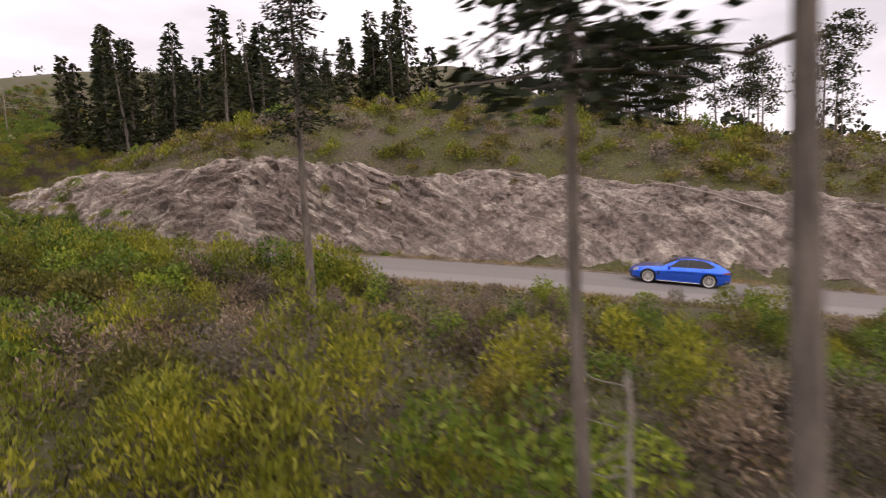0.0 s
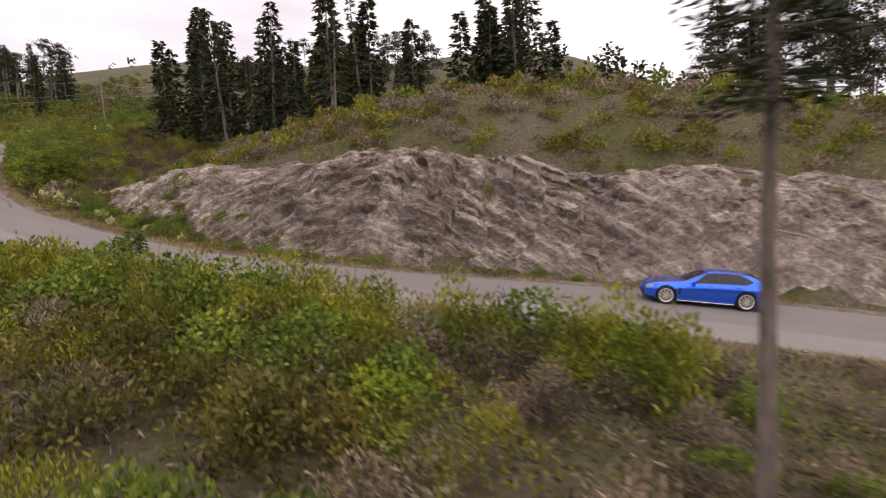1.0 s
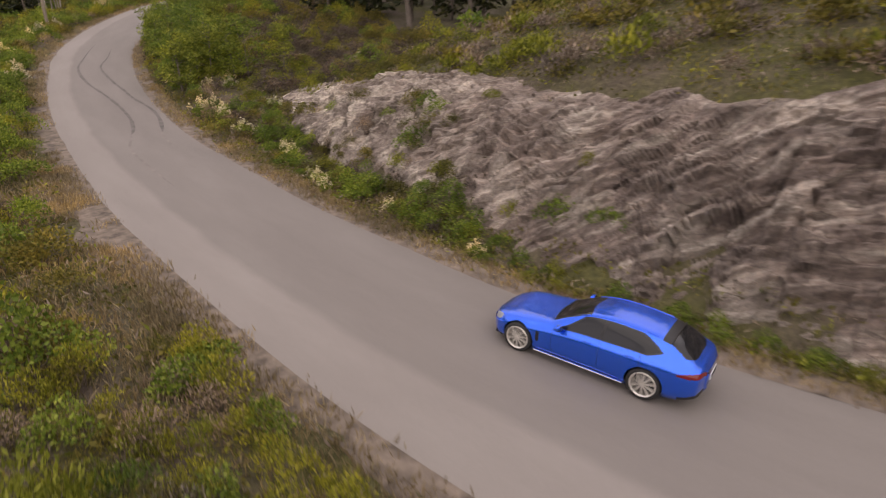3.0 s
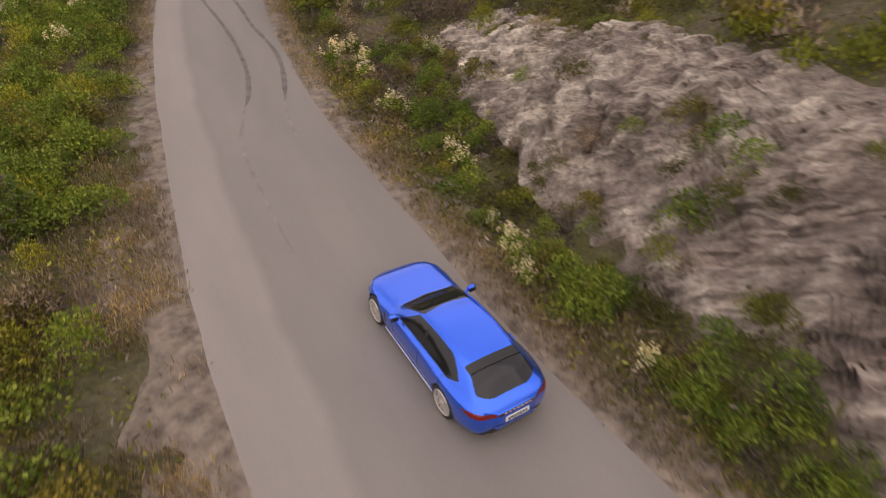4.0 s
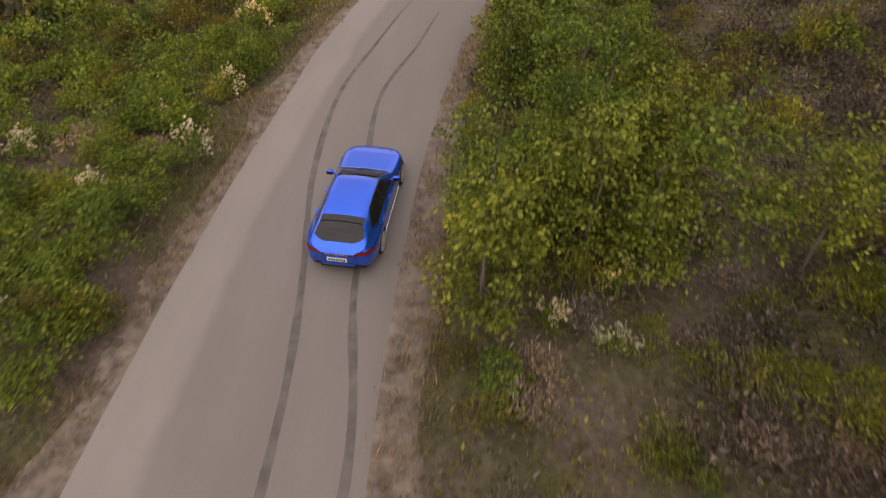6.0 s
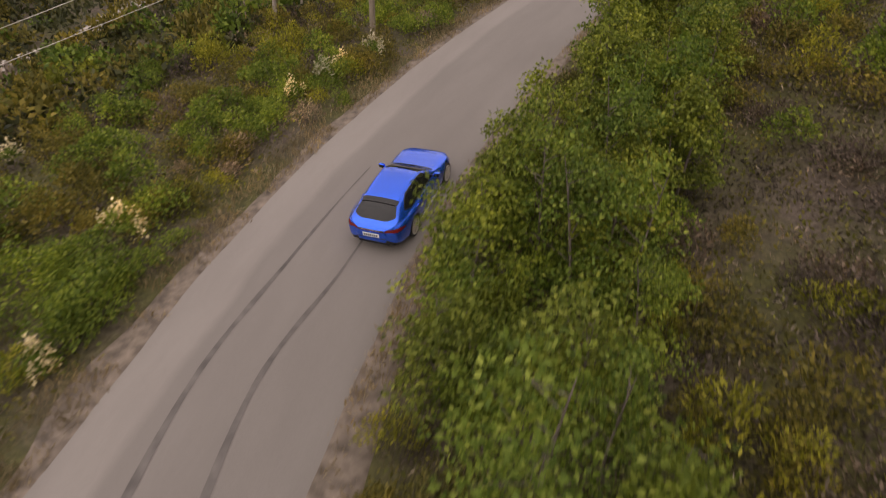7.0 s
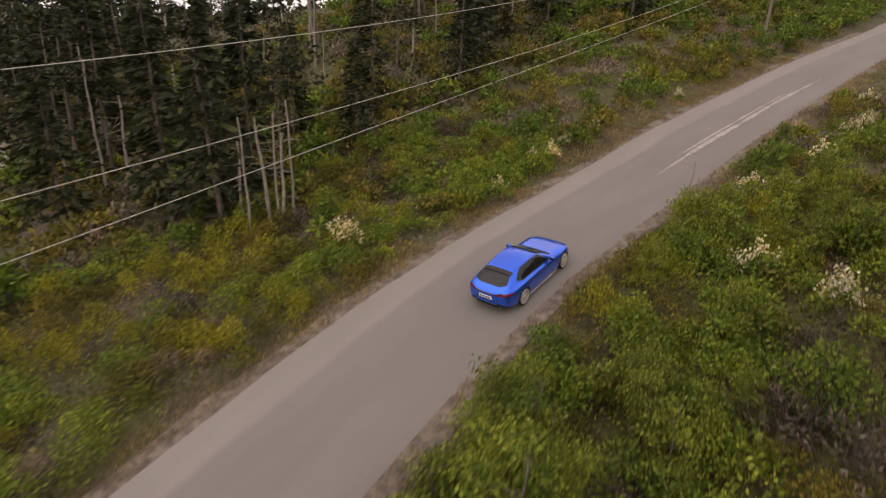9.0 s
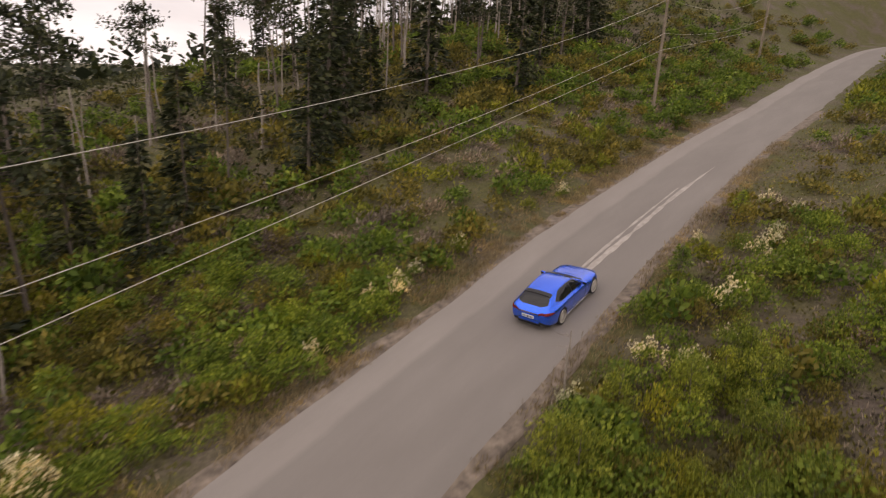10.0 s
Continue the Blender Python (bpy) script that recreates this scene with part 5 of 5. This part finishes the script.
for x, y, k in ((-85.7, 70.7, 0.95), (-93, 63, 0.8), (-100, 66, 0.9), (-88.5, 73.0, 0.85), (-89, 68.5, 0.9), (-99, 95, 0.9), (-104, 100, 1.0), (-96, 92.5, 0.7), (-108, 112, 1.0), (-101, 118, 0.9), (-93, 71, 0.6), (-96, 78, 0.65), (-99, 73, 0.7), (-95, 84, 0.7), (-91, 81, 0.55), (-112, 62, 0.9), (-118, 52, 0.9), (-125, 60, 1.0), (-110, 70, 0.8), (-107, 61, 0.8), (-128, 50, 1.0), (-120, 68, 0.9), (-116, 43, 0.8), (-110, 40, 0.8), (-104, 38, 0.7)):
    plant(firs[0], x, y, k, 0.3)
for k in range(6):
    plant(snags[k % 2], -83.7 + random.gauss(0, 0.7), 72.9 + random.gauss(0, 0.9), random.uniform(0.8, 1.0))
plant(pines[0], -90.5, 75.5, 0.85, 0.3)
plant(pines[1], -118, 88, 0.75, 0.3)
plant(snags[1], -80.4, 57.7, 1.35)
plant(snags[2], -83, 60.5, 0.8)
# stems close to the start of the flight
def stand(proto, x, y, k, lean=0.0):
    ob = plant(proto, x, y, k, 0.3)
    ob.matrix_basis = pose(x, y, land_at(x, y) - 0.3, 0, lean, 0) @ Matrix.Diagonal((k, k, k, 1))


near_fir = conifer(12.5, 6.0, 1.0, 151, "grey-stemmed fir with a dark ragged crown", 1.1, None, 0.0115, 0.16, 2.6)
stand(near_fir, 4.4, -1.5, 1.0)
stand(conifer(12, 5.9, 1.3, 152, "grey-stemmed fir with dark low boughs", 1.1, None, 0.0075, 0.15, 2.6), 8.98, -12.9, 1.0)
stand(pine(15, 0.3, 153, "pine with thick scaly grey stem"), 10.60, -13.9, 0.88, -3.4)
plant(snags[1], 9.7, -12.2, 0.45)


# the overgrown gully that parts the rock
for _ in range(16):
    s, e = random.uniform(14.5, 19), random.uniform(4.5, 9.5)
    x, y = by_road(s, -1, e)
    plant(random.choice([*far_olive, *far_dry, *near_olive]), float(x), float(y), random.uniform(0.5, 0.8), -0.25)
heap_up()


# ---- undergrowth: nobody could count it ----
def carpet(name, label, mat, zones, per, size, slim, lift, spread_, seed, up=0.5, edge=0.08):
    r = np.random.default_rng(seed)
    xs, ys = [], []
    for s0, s1, side, e0, e1, n in zones:
        x, y = by_road(r.uniform(s0, s1, n), side, r.uniform(e0, e1, n))
        xs.append(x)
        ys.append(y)
    x, y = np.concatenate(xs), np.concatenate(ys)
    s, d, z, w = along(x, y)
    keep = (np.abs(d) - w > edge) & (lattice(x / 2.6, y / 2.6, seed) + 0.6 * lattice(x / 0.9, y / 0.9, seed + 1) > -0.45)
    keep &= (np.hypot(x[:, None] - TRACK[None, ::3, 0], y[:, None] - TRACK[None, ::3, 1]).min(1) > 1.9)
    x, y = x[keep], y[keep]
    base = np.stack([x, y, land(x, y)], 1)
    at = np.repeat(base, per, 0) + r.normal(0, 1, (len(base) * per, 3)) * [spread_, spread_, 0.0]
    at[:, 2] += r.uniform(0, lift, len(at)) - 0.03
    way = r.normal(0, 0.6, at.shape) + [0, 0, up]
    ob = part(name, blades(at, way, size, slim, 0.2, r), mat, None)
    tagged(ob, label, "undergrowth", kind="stuff")


ZONES = [(-14, 44, 1, 1.0, 34, 9500), (20, 70, -1, 0.5, 2.5, 1500), (58, 135, -1, 1.0, 24, 8500), (44, 135, 1, 1.0, 20, 9000), (-45, 66, -1, 7.5, 30, 12000), (130, 180, -1, 1, 18, 2500), (110, 190, 1, 1, 45, 6500)]
carpet("undergrowth", "low olive undergrowth of the hillside", LEAF_OLIVE, ZONES, 5, 0.17, 0.45, 0.32, 0.26, 5)
carpet("dry_brush", "low dry brown brush of the hillside", LEAF_DRY, [(a, b, c, d, e, int(n * 0.9)) for a, b, c, d, e, n in ZONES], 3, 0.2, 0.22, 0.36, 0.26, 15, 0.7)
carpet("heather", "low dark brown heather of the hillside", LEAF_HEATH, [(66, 135, -1, 6, 24, 14000), (60, 135, 1, 5, 20, 5000), (-14, 44, 1, 4, 34, 11000), (44, 70, -1, 2.5, 6, 900)], 4, 0.19, 0.35, 0.3, 0.26, 55)
carpet("dry_grass", "tan dry grass along the road's edges", STRAW, [(-30, 170, 1, -0.12, 1.3, 12500), (-30, 170, -1, -0.12, 1.1, 9500), (42, 70, 1, 0.2, 4, 5200), (118, 175, 1, 0.1, 2.6, 5200), (46, 66, -1, 0.3, 2.6, 2600), (14, 44, 1, 0.2, 2.5, 1500)], 4, 0.25, 0.1, 0.05, 0.13, 25, 1.6, -0.12)


# ---- poles and wires ----
def utility_pole(x, y, top, wires):
    base = land_at(x, y) - 0.3
    ob = part("utility_pole", tube([(x, y, base), (x, y, (base + top) / 2), (x, y, top)], [0.17, 0.15, 0.12], 12), POLE_WOOD, None)
    tagged(ob, "weathered wooden utility pole beside the road", "utility pole", "poles of the power line")
    for z in wires:
        v, f = lathe([(0, 0.001), (0.0, 0.04), (0.05, 0.055), (0.09, 0.03), (0.13, 0.045), (0.16, 0.001)], 10)
        part("insulator", ([(x + 0.13 + b, y + c, z - 0.08 + a) for a, b, c in v], f), PALE_MARK, ob, "small pale insulator")


POLES = [((-57.0, 20.0), 8.3, (3.2, 4.9, 7.8)), ((-70.95, 59.85), 18.9, (13.6, 15.35, 18.6)), ((-91.1, 127.5), 31.8, (26.7, 28.2, 31.3)), ((-98.0, 166.0), 38.0, (32.5, 34.0, 37.2))]
for (px, py), top, at in POLES:
    utility_pole(px, py, top, at)
for k in range(3):
    for (p, _, a), (q, _, b) in zip(POLES, POLES[1:]):
        us = np.linspace(0, 1, 28)
        v, f = tube([(p[0] + 0.15 + (q[0] - p[0]) * u, p[1] + (q[1] - p[1]) * u, a[k] + (b[k] - a[k]) * u - (0.4, 3.6, 6.4)[k] * u * (1 - u)) for u in us], [0.011] * 28, 5)
        tagged(part("power_line", (v, f), WIRE, None), "thin pale overhead wire between the poles", "wire", "wires of the power line")


# ---- loose wood and stones under the rock ----
def log(s, e, length, turn, thick):
    r = np.random.default_rng(int(s * 10 + 500))
    x, y, z, n = on_cut(s, e)
    pts = []
    for u in np.linspace(-0.5, 0.5, 6):
        ss, ee = s + u * length * math.cos(turn), e + u * length * math.sin(turn)
        x, y, z, n = on_cut(ss, ee)
        pts.append((float(x), float(y), float(z + side_right(np.array([ss]), np.array([ee]))[0] + 0.42 + r.normal(0, 0.03))))
    tagged(part("fallen_log", tube(pts, [thick * (1 - 0.1 * i) for i in range(6)], 6), BARK_PALE, None), "pale dead log lying on the rock slope", "log", "logs on the rock slope")


for s, e, length, turn, thick in ((4, 5.6, 6.0, 0.45, 0.07), (0.5, 4.6, 5.0, 0.5, 0.06), (-3, 6.2, 7.0, 0.4, 0.08), (8, 3.6, 3.2, 0.15, 0.05), (-6, 5.0, 4.5, 0.5, 0.06)):
    log(s, e, length, turn, thick)


def boulder(seed):
    r = np.random.default_rng(seed)
    bm = bmesh.new()
    bmesh.ops.create_icosphere(bm, subdivisions=2, radius=0.5)
    axis = r.normal(0, 1, (7, 3))
    for v in bm.verts:
        for a in axis:
            a = Vector(a).normalized()
            over = v.co.dot(a) - 0.33
            if over > 0:
                v.co -= a * over
    ob = part("stone", bm, ROCK, None)
    ob.data.uv_layers.new(name="uv")
    return tagged(ob, "angular grey-brown stone below the rock", "stone", "stones under the rock")


stones = [boulder(k) for k in (1, 2, 3)]
for _ in range(130):
    s = random.uniform(-25, 66)
    e = float(foot(s)) + random.uniform(-0.9, 0.4)
    x, y = by_road(s, -1, e)
    plant(random.choice(stones), float(x), float(y), random.uniform(0.15, 0.6) ** 1.3, 0.03, random.uniform(0.5, 0.9))
# bushes that hold on to the face
for _ in range(34):
    s = random.uniform(44, 64)
    e = float(foot(s)) + random.uniform(-0.2, 3.2)
    x, y, z, n = on_cut(s, e)
    k = random.uniform(0.4, 0.8)
    ob = copy_thing(random.choice([*near_olive, *near_dry, near_dry[0], near_green[0]]), Matrix.Translation((float(x), float(y), float(z + side_right(np.array([s]), np.array([e]))[0] + 0.12))))
    ob.scale = (k, k, k)
for s, e, k in ((21.5, 4.2, 0.55), (20, 6.0, 0.6), (17, 5.5, 0.5), (40.5, 4.0, 0.42), (52, 6.3, 0.7), (47, 6.5, 0.5), (56, 5.6, 0.6), (60, 9.0, 0.7), (12, 5.0, 0.5), (9, 6.0, 0.6), (5, 5.6, 0.5), (14, 6.5, 0.6), (26, 6.6, 0.7), (30, 6.8, 0.8)):
    x, y, z, n = on_cut(s, e)
    ob = copy_thing(random.choice(near_yellow if k < 0.6 else near_olive), Matrix.Translation((float(x), float(y), float(z + side_right(np.array([s]), np.array([e]))[0] + 0.15))))
    ob.scale = (k, k, k)
carpet("leafy_undergrowth", "low yellow-green undergrowth of the hillside", LEAF_YELLOW, [(a, b, c, d, e, int(n * 0.4)) for a, b, c, d, e, n in ZONES], 5, 0.16, 0.45, 0.3, 0.24, 35)
# the wood's floor: darkened leaf colour stands in for shade between the trunks
carpet("wood_undergrowth", "undergrowth of the wood, its colour darkened for the trees' shade", LEAF_SHADE, [(92, 240, 1, 13, 110, 14000), (62, 110, 1, 12, 60, 4500), (-60, 60, -1, 36, 75, 4000)], 4, 0.5, 0.55, 0.9, 0.6, 45)


def far_woods():
    """Dark conifers that cover the far hills."""
    r = np.random.default_rng(77)
    n, per = 5200, 16
    turn, out = r.uniform(0, 2 * np.pi, n), 150 + 850 * r.random(n) ** 1.4
    x, y = -60 + np.cos(turn) * out, 60 + np.sin(turn) * out
    s, d, z, w = along(x, y)
    keep = (np.abs(d) > 95) & (rough(x, y, 90.0, 2, 88) > -0.5) & ~((y > 95) & (y < 230) & ((x + 7) / np.maximum(y, 1) > -0.72) & ((x + 7) / np.maximum(y, 1) < -0.49))
    x, y = x[keep], y[keep]
    tall = np.repeat(r.uniform(9, 16, len(x)), per)
    u = np.tile(np.linspace(0.1, 0.93, per), len(x))
    t = r.uniform(0, 2 * np.pi, len(u))
    base = np.repeat(np.stack([x, y, land(x, y)], 1), per, 0)
    at = base + np.stack([0 * u, 0 * u, u * tall], 1)
    way = np.stack([np.cos(t), np.sin(t), 0.9 * u - 0.35], 1)
    ob = part("far_wood", blades(at, way, tall * (0.32 - 0.2 * u), 0.75, 0.2, r), LEAF_NEEDLE, None)
    tagged(ob, "dark conifer wood on the far hills", "woodland", kind="stuff")


far_woods()


def motions():
    walk(CAR, [(t, pose(x, y, z + 0.03, pitch, 0, heading)) for t, x, y, z, pitch, heading in CAR_ROWS])
    # wheels roll by the way that the car has gone
    rows = np.array(CAR_ROWS)
    gone = np.r_[0, np.cumsum(np.linalg.norm(np.diff(rows[:, 1:4], axis=0), axis=1))]
    fine = np.linspace(0, 10, 301)
    turn = np.degrees(np.interp(fine, rows[:, 0], gone) / 0.358)
    for hub, wx, wy in WHEELS:
        walk(hub, [(float(t), pose(wx, wy, 0.36, -float(a) % 360)) for t, a in zip(fine, turn)])


motions()
